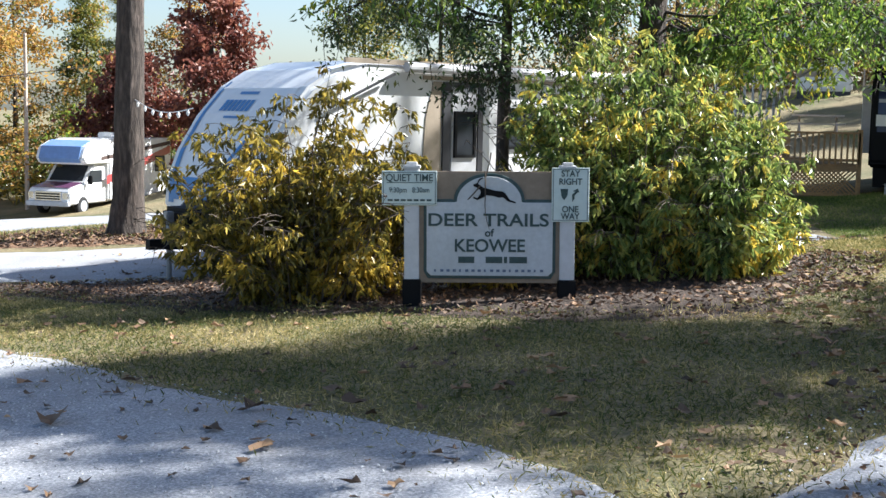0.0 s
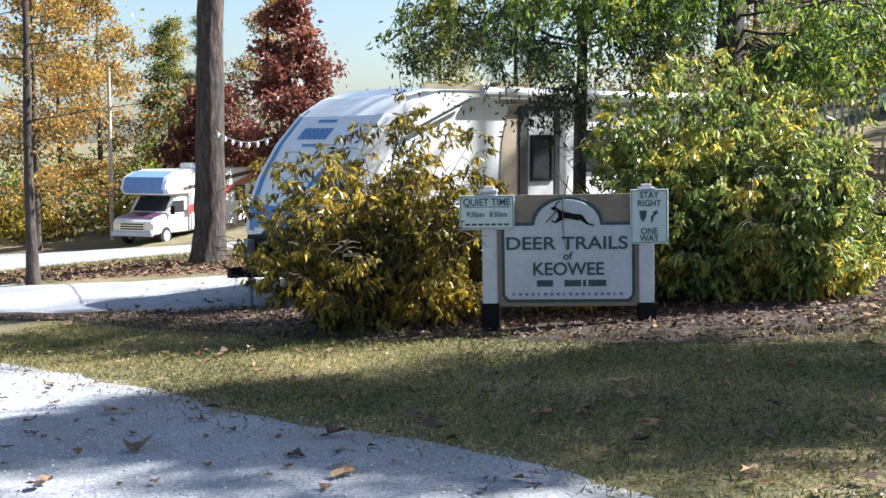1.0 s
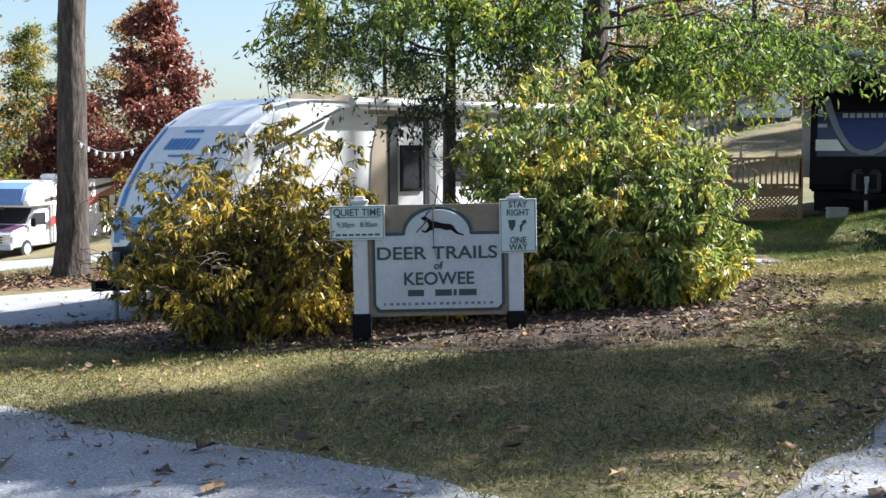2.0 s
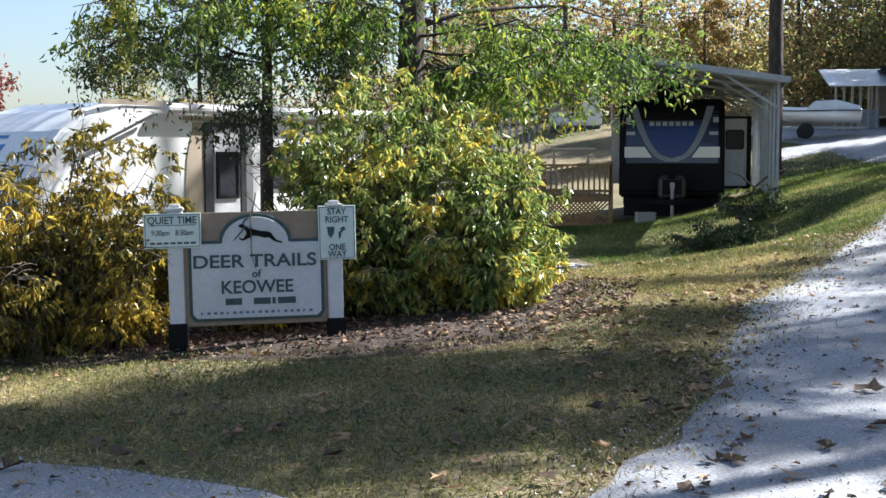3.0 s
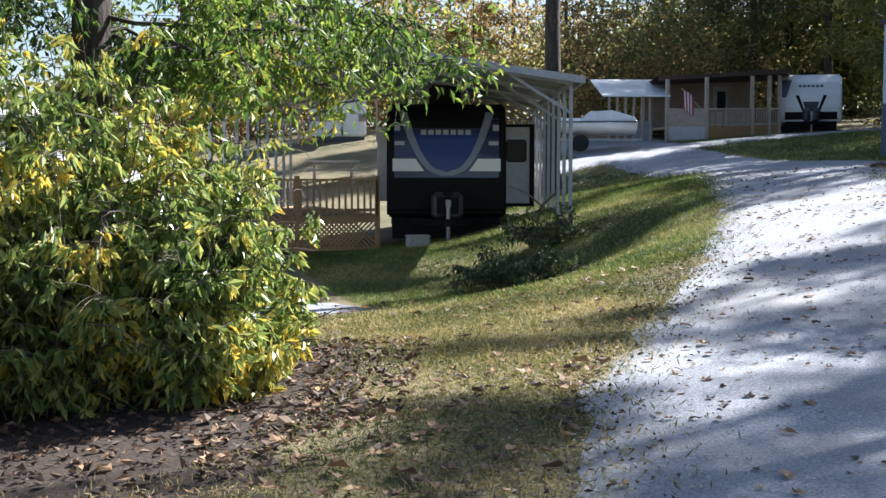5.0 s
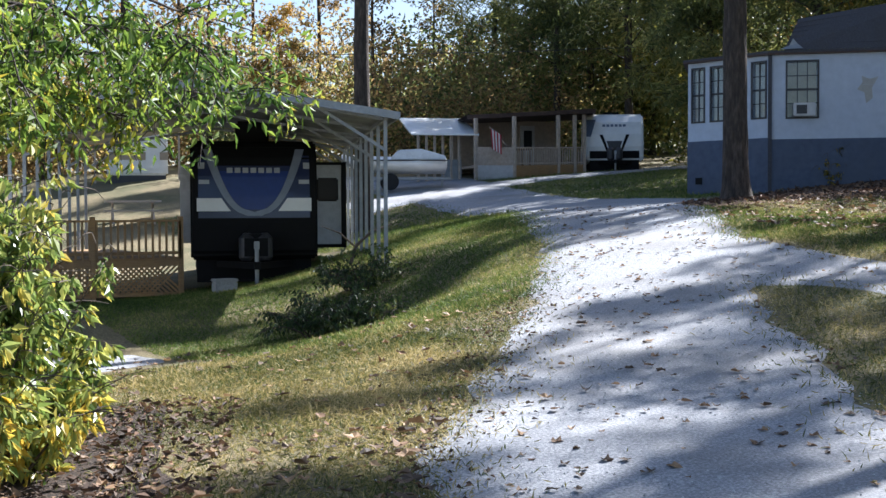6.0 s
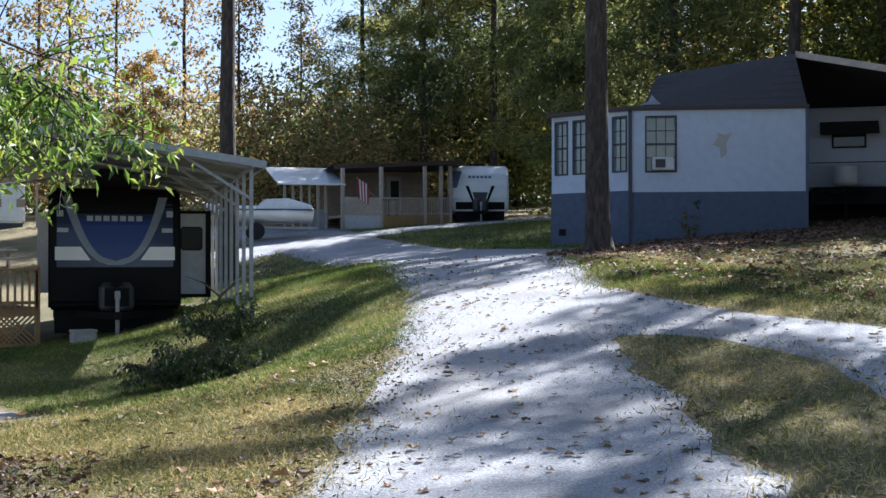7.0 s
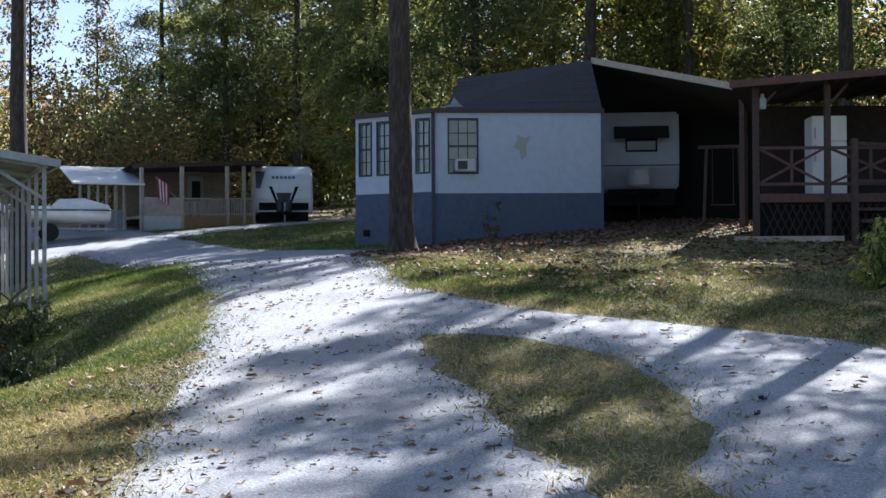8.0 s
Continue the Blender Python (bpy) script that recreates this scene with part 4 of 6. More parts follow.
part("grey_swoosh", fr.band(Shape(), lambda z: 0.32 + (z - 1.3) * 0.7, lambda z: 0.38 + (z - 1.3) * 0.7, 1.2, 2.1, 10, 0.014), GREYBLUE, b)
part("side_arc", fr.band(Shape(), lambda z: -1.03, lambda z: -0.88 - 0.05 * (z - 1), 1.0, 2.75, 12, 0.016), BLUE, b, "blue arc decal")
for x0, x1, z0, z1 in [(-0.62 + k * 0.115, -0.53 + k * 0.115, 2.32, 2.48) for k in range(7)] + [(-0.4, 0.1, 2.56, 2.60), (-0.35, 0.2, 2.22, 2.25)]:
    part("name_bar", fr.band(Shape(), lambda z: x0, lambda z: x1, z0, z1, 2, 0.016), BLUE, b)
part("roof_edge", Shape().box(1.20, 1.2, 3.03, 1.245, 8.2, 3.10), TANTRIM, b)
part("front_skirt_trim", Shape().box(1.222, 0.9, 0.62, 1.23, 8.1, 0.98), OFFWHITE, b, "pale lower side panel")
# tan piece that paints the shadowed end of the white side
part("shadow_panel", Shape().prism([(2.56, 0.98), (2.96, 0.98), (2.96, 2.82), (2.80, 2.82), (2.66, 2.3)], 1.222, 1.234, 0), TANTRIM, b, "tan panel painted as the shadow on the white side")
part("side_rail", Shape().box(1.222, 2.6, 2.84, 1.25, 8.1, 2.90), TANTRIM, b)
dr = part("entry_door", Shape().box(1.224, 3.14, 0.75, 1.252, 3.66, 2.74), OFFWHITE, b, bevel=0.01)
part("door_frame", Shape().box(1.225, 2.98, 0.72, 1.256, 3.13, 2.80).box(1.225, 3.67, 0.72, 1.262, 3.77, 2.82).box(1.225, 2.98, 2.75, 1.262, 3.77, 2.82), DARKGREY, dr)
window_set(dr, pose(1.262, 3.4, 2.05, 0, 0, 90), 0.34, 0.6)
window_set(b, pose(1.235, 4.6, 2.15, 0, 0, 90), 0.72, 0.55)
window_set(b, pose(1.235, 6.9, 1.9, 0, 0, 90), 1.0, 0.7)
aw = part("awning", Shape().tube([(1.34, 2.2, 3.0), (1.34, 7.6, 3.0)], 0.075, 12), OFFWHITE, tr, "rolled awning")
for y in (4.05, 7.5):
    part("awning_arm", Shape().beam((1.30, y, 0.9), (1.32, y, 2.9), 0.05), DARKGREY, aw)
part("awning_strut", Shape().beam((1.3, 0.9, 2.4), (1.33, 2.0, 2.9), 0.035), DARKGREY, aw)
for y in (4.75, 5.65):
    for x in (-1.05, 1.05):
        wheel(tr, x, y - 0.6, 0.36)
tongue(tr, -0.95, 0.5)
part("bottle_cover", Shape().box(-0.33, -0.78, 0.55, 0.33, -0.4, 1.0), BLACK, tr, "black gas bottle cover", bevel=0.06)
part("battery_box", Shape().box(-0.5, -0.62, 0.52, 0.5, -0.25, 0.85), BLACK, tr, bevel=0.02)

# the motorhome across the drive
VX, VY = -18.3, 48.6
mh = thing("motorhome", "white motorhome with red and blue paint on the gravel pad", "motorhome", pose(VX, VY, gz(VX, VY), 0, 0, -15))
b = part("cab", Shape().prism([(0.0, 0.45), (0.0, 0.95), (0.15, 1.12), (1.15, 1.3), (1.75, 2.0), (2.9, 2.1), (2.9, 0.45)], -0.98, 0.98, 0), WHITE, mh, "white van cab", bevel=0.06)
part("bonnet_paint", Shape().prism([(0.16, 1.135), (1.12, 1.31), (1.12, 1.325), (0.16, 1.15)], -0.86, 0.86, 0), PURPLE, b, "plum and red bonnet")
g = part("grille", Shape().box(-0.62, -0.03, 0.62, 0.62, 0.03, 0.98), CHROME, b, bevel=0.01)
sp = Shape()
for k in range(3):
    sp.box(-0.55, -0.045, 0.665 + k * 0.1, 0.55, -0.02, 0.72 + k * 0.1)
part("grille_opening", sp, BLACK, g)
part("bumper", Shape().box(-1.0, -0.12, 0.4, 1.0, 0.06, 0.6), SILVER, b, bevel=0.03)
for x in (-0.8, 0.8):
    part("headlight", Shape().box(x - 0.14, -0.025, 0.68, x + 0.14, 0.05, 0.95), CHROME, b, bevel=0.02)
part("windscreen", Shape().face((-0.8, 1.17, 1.37), (0.8, 1.17, 1.37), (0.75, 1.70, 1.99), (-0.75, 1.70, 1.99)), GLASS, b)
part("side_window", Shape().box(0.982, 1.45, 1.3, 0.992, 2.3, 1.8), GLASS, b)
part("mirror", Shape().box(1.05, 1.15, 1.25, 1.25, 1.25, 1.6).beam((0.95, 1.2, 1.4), (1.1, 1.2, 1.4), 0.04), BLACK, b, bevel=0.02)
h = part("house_body", Shape().prism([(2.6, 0.5), (2.6, 2.05), (0.95, 2.05), (0.75, 2.3), (0.95, 2.75), (1.6, 2.98), (2.6, 3.08), (7.6, 3.08), (7.6, 0.5)], -1.15, 1.15, 0), WHITE, mh, "white coach body", bevel=0.06)
part("overcab_paint", Shape().prism([(0.84, 2.12), (0.70, 2.3), (0.905, 2.79), (1.6, 3.03), (1.62, 3.0), (0.95, 2.75), (0.78, 2.3), (0.88, 2.14)], -0.95, 0.95, 0), plain_mat("sky_blue_paint", (0.15, 0.26, 0.5), 0.3, coat=0.4), h, "pale blue overcab panel")
part("stripe", Shape().prism([(2.4, 1.2), (7.5, 2.4), (7.5, 2.75), (2.4, 1.55)], 1.152, 1.16, 0), REDPAINT, h, "red side swoosh")
part("stripe", Shape().prism([(2.0, 2.2), (7.5, 2.78), (7.5, 2.95), (2.0, 2.35)], 1.152, 1.16, 0), BROWNWOOD, h, "dark side stripe")
window_set(h, pose(1.16, 4.6, 1.95, 0, 0, 90), 0.9, 0.6)
window_set(h, pose(1.16, 6.6, 1.95, 0, 0, 90), 0.7, 0.6)
part("roof_unit", Shape().box(-0.35, 4.0, 3.06, 0.35, 4.9, 3.32), WHITE, mh, bevel=0.05)
for x, y in ((-0.9, 0.95), (0.9, 0.95), (-0.95, 5.7), (0.95, 5.7)):
    wheel(mh, x, y, 0.38, 0.22)

# the dark trailer under the carport
IX, IY = 9.28, 27.75
IZ = gz(IX, IY)
im = thing("travel_trailer", "dark blue and black travel trailer with white stripe under the carport", "travel trailer", pose(IX, IY, IZ - 0.02, 0, 0, -17))
line = [(0.0, 0.62), (-0.02, 1.2), (0.0, 1.7), (0.05, 2.1), (0.13, 2.45), (0.27, 2.7), (0.45, 2.8)]
fr = Front(line, 2.4)
b = body(im, line, 8.5, 2.42, 2.82, 0.5, BLACK, 0.05, label="black trailer shell")
part("navy_field", fr.band(Shape(), lambda z: -1.06, lambda z: 1.06, 1.3, 2.5, 12, 0.005), NAVY, b, "navy front field")
part("white_stripe", fr.band(Shape(), lambda z: -1.09, lambda z: -0.62 + (1.67 - z) * 0.7, 1.43, 1.68, 4, 0.011), WHITE, b, "white stripe")
part("white_stripe", fr.band(Shape(), lambda z: 0.62 - (1.67 - z) * 0.7, lambda z: 1.09, 1.43, 1.68, 4, 0.011), WHITE, b, "white stripe")


def bowl(a):
    return lambda z: a * math.sqrt(max(0.0, (z - 1.33) / 1.2)) ** 0.8


part("vee_decal", fr.band(fr.band(Shape(), lambda z: bowl(-1.02)(z) * 0.92, lambda z: bowl(-0.80)(z - 0.10 if z > 1.44 else 1.33), 1.34, 2.62, 18, 0.015), lambda z: bowl(0.80)(z - 0.10 if z > 1.44 else 1.33), lambda z: bowl(1.02)(z) * 0.92, 1.34, 2.62, 18, 0.015), SILVERBLUE, b, "silver-blue bowl-shaped decal")
part("blue_field", fr.band(Shape(), lambda z: bowl(-0.80)(z - 0.11), lambda z: bowl(0.80)(z - 0.11), 1.46, 2.2, 14, 0.010), plain_mat("royal_blue_decal", (0.015, 0.04, 0.19), 0.35), b, "royal blue decal")
part("black_bonnet", fr.band(Shape(), lambda z: bowl(-0.80)(z - 0.11), lambda z: bowl(0.80)(z - 0.11), 2.3, 2.62, 6, 0.010), BLACK, b)
for k in range(7):
    part("name_bar", fr.band(Shape(), lambda z, k=k: -0.52 + k * 0.15, lambda z, k=k: -0.41 + k * 0.15, 2.16, 2.26, 1, 0.02), SILVER, b)
for s in (-1, 1):
    part("marker_light", fr.band(Shape(), lambda z, s=s: s * 1.0 - 0.06, lambda z, s=s: s * 1.0 + 0.06, 2.24, 2.36, 1, 0.02), SILVER, b)
    part("side_decal", fr.band(Shape(), lambda z, s=s: s * 0.95 - 0.1, lambda z, s=s: s * 0.95 + 0.1, 1.95, 2.03, 1, 0.02), SILVER, b)
part("underframe", Shape().box(-1.1, 0.25, 0.06, 1.1, 8.2, 0.52), BLACK, im)
part("roof_unit", Shape().box(-0.33, 0.9, 2.78, 0.33, 1.8, 3.22), BLACK, im, "black roof air conditioner", bevel=0.05)
so = part("slide_out", Shape().box(1.2, 1.2, 0.72, 1.88, 4.6, 2.4), OFFWHITE, im, "white slide-out with rounded window", bevel=0.02)
part("slide_trim", Shape().box(1.80, 1.17, 0.70, 1.90, 1.22, 2.42).box(1.2, 1.17, 2.36, 1.9, 1.22, 2.42).box(1.2, 1.17, 0.68, 1.9, 1.22, 0.75), BLACK, so)
part("slide_window", Shape().box(1.30, 1.165, 1.62, 1.74, 1.225, 2.10), TINTED, so, "dark rounded window", bevel=0.08)
part("side_panel", Shape().box(-1.42, 1.0, 0.8, -1.2, 4.0, 2.35), OFFWHITE, im, "white slide-out on the deck side", bevel=0.02)
tongue(im, -1.0, 0.42)
part("propane_cover", Shape().box(-0.3, -0.6, 0.5, 0.3, -0.15, 1.0), BLACK, im, "dark plastic bottle cover", bevel=0.08)
for y in (4.6, 5.5):
    for x in (-1.05, 1.05):
        wheel(im, x, y, 0.35)
tagged(part("cooler", Shape().box(-0.2, -0.15, 0, 0.2, 0.15, 0.2).box(-0.22, -0.17, 0.2, 0.22, 0.17, 0.25), CONCRETE, bevel=0.02), "grey plastic box on the grass by the hitch", "box").matrix_world = pose(8.3, 26.6, gz(8.3, 26.6))

# the white trailer by the covered porch
su = thing("travel_trailer", "white travel trailer with black nose beside the covered porch", "travel trailer", pose(30.95, 46.1, gz(30.95, 46.1) - 0.1, 0, 0, -33))
line = [(0.0, 0.6), (-0.05, 1.1), (0.05, 1.6), (0.25, 2.1), (0.5, 2.35), (0.8, 2.45)]
fr = Front(line, 2.3)
b = body(su, line, 7.0, 2.35, 2.46, 0.5, WHITE, 0.28)
part("black_nose", fr.band(Shape(), lambda z: -1.0, lambda z: 1.0, 0.62, 0.92, 4, 0.012), BLACK, b, "black lower nose")
for k in (-1, 1):
    part("black_vee", fr.band(Shape(), lambda z, k=k: k * (0.36 + (z - 1.0) * 0.42), lambda z, k=k: k * (0.26 + (z - 1.0) * 0.36), 0.9, 1.58, 6, 0.016), BLACK, b, "black vee decal")
part("black_vee", fr.band(Shape(), lambda z: -0.22 - (z - 1.0) * 0.3, lambda z: 0.22 + (z - 1.0) * 0.3, 0.92, 1.32, 3, 0.014), DARKGREY, b)
part("side_curve", fr.band(Shape(), lambda z: -1.13, lambda z: -0.95 + (z - 1.5) * 0.3, 1.5, 2.2, 6, 0.016), GREYBLUE, b)
for k in range(6):
    part("name_bar", fr.band(Shape(), lambda z, k=k: -0.48 + k * 0.165, lambda z, k=k: -0.36 + k * 0.165, 1.9, 2.0, 1, 0.02), GREYBLUE, b)
part("underframe", Shape().box(-1.0, 0.1, 0.1, 1.0, 6.5, 0.55), BLACK, su)
part("roof_unit", Shape().box(-0.35, 2.8, 2.44, 0.35, 3.6, 2.7), BLACK, su, bevel=0.05)
for y in (3.6, 4.4):
    for x in (-1.0, 1.0):
        wheel(su, x, y, 0.33)
tongue(su, -0.9, 0.45)

# ---- carport, deck ----
CPM = pose(9.84, 23.0, -0.07, 0, 0, -19.5)
cp = thing("carport", "open galvanised steel carport over the dark trailer", "carport", CPM)
for x in (-6.05, 0.0):
    for k in range(9):
        y = 0.1 + k * 1.25
        w = CPM @ Vector((x, y, 0))
        part("post", Shape().box(x - 0.03, y - 0.03, gz(w.x, w.y) - 0.2, x + 0.03, y + 0.03, 3.25), GALV, cp)
    part("eave_rail", Shape().beam((x, -0.1, 3.24), (x, 10.3, 3.24), 0.06), GALV, cp)
for k in range(5):
    y = 0.1 + k * 2.5
    part("rafter", Shape().beam((-6.05, y, 3.24), (-3.02, y, 3.72), 0.06).beam((-3.02, y, 3.72), (0, y, 3.24), 0.06), GALV, cp)
    for a, c in ((-1.05, -0.02), (-5.0, -6.03)):
        part("knee_brace", Shape().beam((a, y, 3.40), (c, y, 2.75), 0.05), GALV, cp)
w0, w1 = CPM @ Vector((0, 0, 0)), CPM @ Vector((0, 10.2, 0))
part("base_rail", Shape().beam((0, 0, gz(w0.x, w0.y) + 0.05), (0, 10.2, gz(w1.x, w1.y) + 0.05), 0.06), GALV, cp)
for sx in (1, -1):
    sp = Shape()
    n = 44
    x_in, x_out = -3.02, -3.02 + sx * 3.2
    for k in range(n + 1):
        y = -0.3 + k * 0.245
        up = 0.03 if k % 4 == 0 else 0.0
        sp.v += [(x_in, y, 3.78 + up), (x_out, y, 3.29 + up)]
    sp.f = [(2 * k, 2 * k + 1, 2 * k + 3, 2 * k + 2) for k in range(n)]
    part("roof_sheet", sp, GALV, cp, "ribbed grey metal roofing")
    part("eave_trim", Shape().beam((x_out, -0.32, 3.27), (x_out, 10.5, 3.27), 0.04, 0.1), GALV, cp)
    part("gable_trim", Shape().beam((x_in, -0.32, 3.75), (x_out, -0.32, 3.26), 0.03, 0.12), GALV, cp)

DX0, DX1, DY0 = 4.6, 8.0, 28.2
dk = thing("deck", "wooden deck with slatted railing and lattice skirt beside the trailer", "deck", pose(0, 0, 0.1))
part("floor", Shape().box(DX0, DY0, 0.62, DX1, DY0 + 6, 0.72), DECKWOOD, dk)
for x in (DX0, 6.3, DX1 - 0.05):
    part("post", Shape().box(x - 0.045, DY0 - 0.06, -0.1, x + 0.045, DY0 + 0.03, 1.5), DECKWOOD, dk, bevel=0.006, seg=1)
part("rail", Shape().box(DX0, DY0 - 0.05, 1.40, DX1, DY0 + 0.06, 1.44), DECKWOOD, dk)
part("rail", Shape().box(DX0, DY0 - 0.03, 0.78, DX1, DY0 + 0.03, 0.84), DECKWOOD, dk)
for k in range(26):
    x = DX0 + 0.08 + k * 0.13
    part("baluster", Shape().box(x - 0.02, DY0 - 0.06, 0.7, x + 0.02, DY0 - 0.03, 1.42), DECKWOOD, dk)
sp = Shape()
for k in range(-6, 40):
    x = DX0 + k * 0.1
    for s in (0, 1):
        a, bq = (x, 0.05), (x + 0.6, 0.62)
        if s:
            a, bq = (x + 0.6, 0.05), (x, 0.62)
        if DX0 <= min(a[0], bq[0]) and max(a[0], bq[0]) <= DX1:
            sp.beam((a[0], DY0 - 0.02 + 0.012 * s, a[1]), (bq[0], DY0 - 0.02 + 0.012 * s, bq[1]), 0.035, 0.01, (0, 1, 0))
part("lattice", sp, DECKWOOD, dk, "diagonal wood lattice")
part("lattice_frame", Shape().box(DX0, DY0 - 0.04, 0.56, DX1, DY0 + 0.01, 0.66).box(DX0, DY0 - 0.04, 0.0, DX1, DY0 + 0.01, 0.06), DECKWOOD, dk)
part("side_rail", Shape().box(DX0 - 0.03, DY0, 1.40, DX0 + 0.05, DY0 + 6, 1.44), DECKWOOD, dk)
for k in range(24):
    part("baluster", Shape().box(DX0 - 0.02, DY0 + 0.15 + k * 0.24, 0.7, DX0 + 0.02, DY0 + 0.19 + k * 0.24, 1.42), DECKWOOD, dk)

# the pale camper and table seen past the deck
pc = thing("camper", "pale camper under a small gable roof beyond the deck", "camper", pose(13.9, 55.0, gz(13.9, 55.0) - 0.1, 0, 0, -15) @ Matrix.Diagonal((0.8, 0.8, 0.8, 1)))
part("body", Shape().box(-1.6, 0, 0.4, 1.4, 3.0, 3.0), WHITE, pc, bevel=0.12)
part("skirt", Shape().box(-1.5, 0.1, -0.4, 1.3, 2.9, 0.42), DARKGREY, pc)
part("brown_band", Shape().box(-1.61, -0.012, 1.2, 1.41, 0.0, 1.6), TANTRIM, pc, "tan band along the camper")
part("roof", Shape().prism([(-2.3, 3.15), (-0.1, 3.85), (2.1, 3.15), (2.1, 3.05), (-0.1, 3.75), (-2.3, 3.05)], -0.6, 3.6, 1), GALV, pc, "pale metal gable roof")
window_set(pc, pose(-0.8, -0.005, 2.2), 0.8, 0.6)
part("door", Shape().box(0.3, -0.03, 0.7, 1.0, 0.0, 2.6), WHITE, pc, bevel=0.02)
for x in (-2.15, 1.95):
    part("post", Shape().box(x - 0.05, -0.5, 0, x + 0.05, -0.4, 3.1), GREYWOOD, pc)
pt = thing("picnic_table", "weathered wooden picnic table beyond the deck", "picnic table", pose(11.4, 46.0, gz(11.4, 46.0), 0, 0, -10))
part("tabletop", Shape().box(-0.9, -0.4, 0.7, 0.9, 0.4, 0.76), GREYWOOD, pt)
for y in (-0.75, 0.75):
    part("bench", Shape().box(-0.9, y - 0.13, 0.4, 0.9, y + 0.13, 0.45), GREYWOOD, pt)
for x in (-0.65, 0.65):
    part("leg", Shape().beam((x, -0.7, -0.05), (x, 0.25, 0.7), 0.06, 0.1).beam((x, 0.7, -0.05), (x, -0.25, 0.7), 0.06, 0.1), GREYWOOD, pt)

# ---- covered porch and its carport ----
pr = thing("covered_porch", "raised wooden porch with flat dark roof and white balusters", "porch")
A0, A1, A2 = Vector((24.5, 46.1, 0)), Vector((26.0, 45.75, 0)), Vector((29.6, 46.3, 0))
part("roof", Shape().face((24.4, 46.6, 5.17), (25.2, 46.3, 5.22), (29.95, 46.0, 5.56), (32.5, 50.0, 5.6), (26.0, 51.0, 5.2)).face((24.4, 46.6, 5.30), (25.2, 46.3, 5.34), (29.95, 46.0, 5.68), (32.5, 50.0, 5.7), (26.0, 51.0, 5.3))
     .beam((24.4, 46.6, 5.24), (25.2, 46.3, 5.28), 0.05, 0.16).beam((25.2, 46.3, 5.28), (29.95, 46.0, 5.62), 0.05, 0.16), BROWNWOOD, pr, "dark flat roof edge")
for p in (A0, A1, A1.lerp(A2, 0.62), A1.lerp(A2, 0.86), A2):
    part("post", Shape().box(p.x - 0.06, p.y - 0.06, gz(p.x, p.y) - 0.1, p.x + 0.06, p.y + 0.06, 5.16 + 0.06 * (p.x - 24.5)), GREYWOOD, pr)
part("floor", Shape().prism([(24.5, 46.1), (26.0, 45.75), (29.6, 46.3), (30.2, 49.5), (25.3, 49.8)], 3.28, 3.38, 2), GREYWOOD, pr)
part("skirt_panel", Shape().beam((24.5, 46.1, 2.95), (26.0, 45.75, 2.95), 0.04, 0.85), OFFWHITE, pr, "pale plywood skirt")
part("skirt_panel", Shape().beam((26.0, 45.75, 3.05), (29.6, 46.3, 3.15), 0.04, 0.65), DECKWOOD, pr, "tan plywood skirt")
part("half_wall", Shape().beam((24.5, 46.1, 3.72), (26.0, 45.75, 3.72), 0.05, 0.70), GREYWOOD, pr, "greyed board half wall")
part("rail", Shape().beam((26.0, 45.75, 4.05), (29.6, 46.3, 4.15), 0.07, 0.05), GREYWOOD, pr)
part("rail", Shape().beam((26.0, 45.75, 3.45), (29.6, 46.3, 3.55), 0.05, 0.05), GREYWOOD, pr)
for k in range(30):
    p = A1.lerp(A2, (k + 0.5) / 30)
    part("baluster", Shape().box(p.x - 0.018, p.y - 0.02, 3.42, p.x + 0.018, p.y + 0.02, 4.08), GREYWOOD, pr)
part("back_wall", Shape().box(25.4, 49.6, 2.9, 30.4, 49.75, 5.4), GREYWOOD, pr, "weathered board back wall")
dr = part("door", Shape().box(28.6, 49.52, 3.38, 29.3, 49.6, 5.2), OFFWHITE, pr, bevel=0.01)
part("door_pane", Shape().box(28.75, 49.505, 4.3, 29.15, 49.53, 5.0), GLASS, dr)
tb = thing("table", "small dark table on the porch", "table", pose(27.2, 47.5, 3.38))
part("tabletop", Shape().box(-0.5, -0.35, 0.68, 0.5, 0.35, 0.74), BROWNWOOD, tb)
for x, y in ((-0.42, -0.28), (0.42, -0.28), (-0.42, 0.28), (0.42, 0.28)):
    part("leg", Shape().box(x - 0.03, y - 0.03, 0, x + 0.03, y + 0.03, 0.68), BROWNWOOD, tb)
fl = thing("flag", "small striped flag on a slanted pole at the porch rail", "flag", pose(25.1, 45.85, 4.05))
part("pole", Shape().tube([(0.9, 0.0, -0.15), (-0.25, -0.2, 0.75)], 0.02, 6), GREYWOOD, fl)
sp, sq = Shape(), Shape()
for k in range(7):
    (sp if k % 2 == 0 else sq).face((-0.22 + k * 0.07, -0.2, 0.75 - 0.04 * k), (-0.15 + k * 0.07, -0.2, 0.70 - 0.04 * k), (-0.10 + k * 0.06, -0.24, -0.1 - 0.03 * k), (-0.17 + k * 0.06, -0.24, -0.06 - 0.03 * k))
part("red_stripes", sp, REDFLAG, fl)
part("white_stripes", sq, WHITECLOTH, fl)

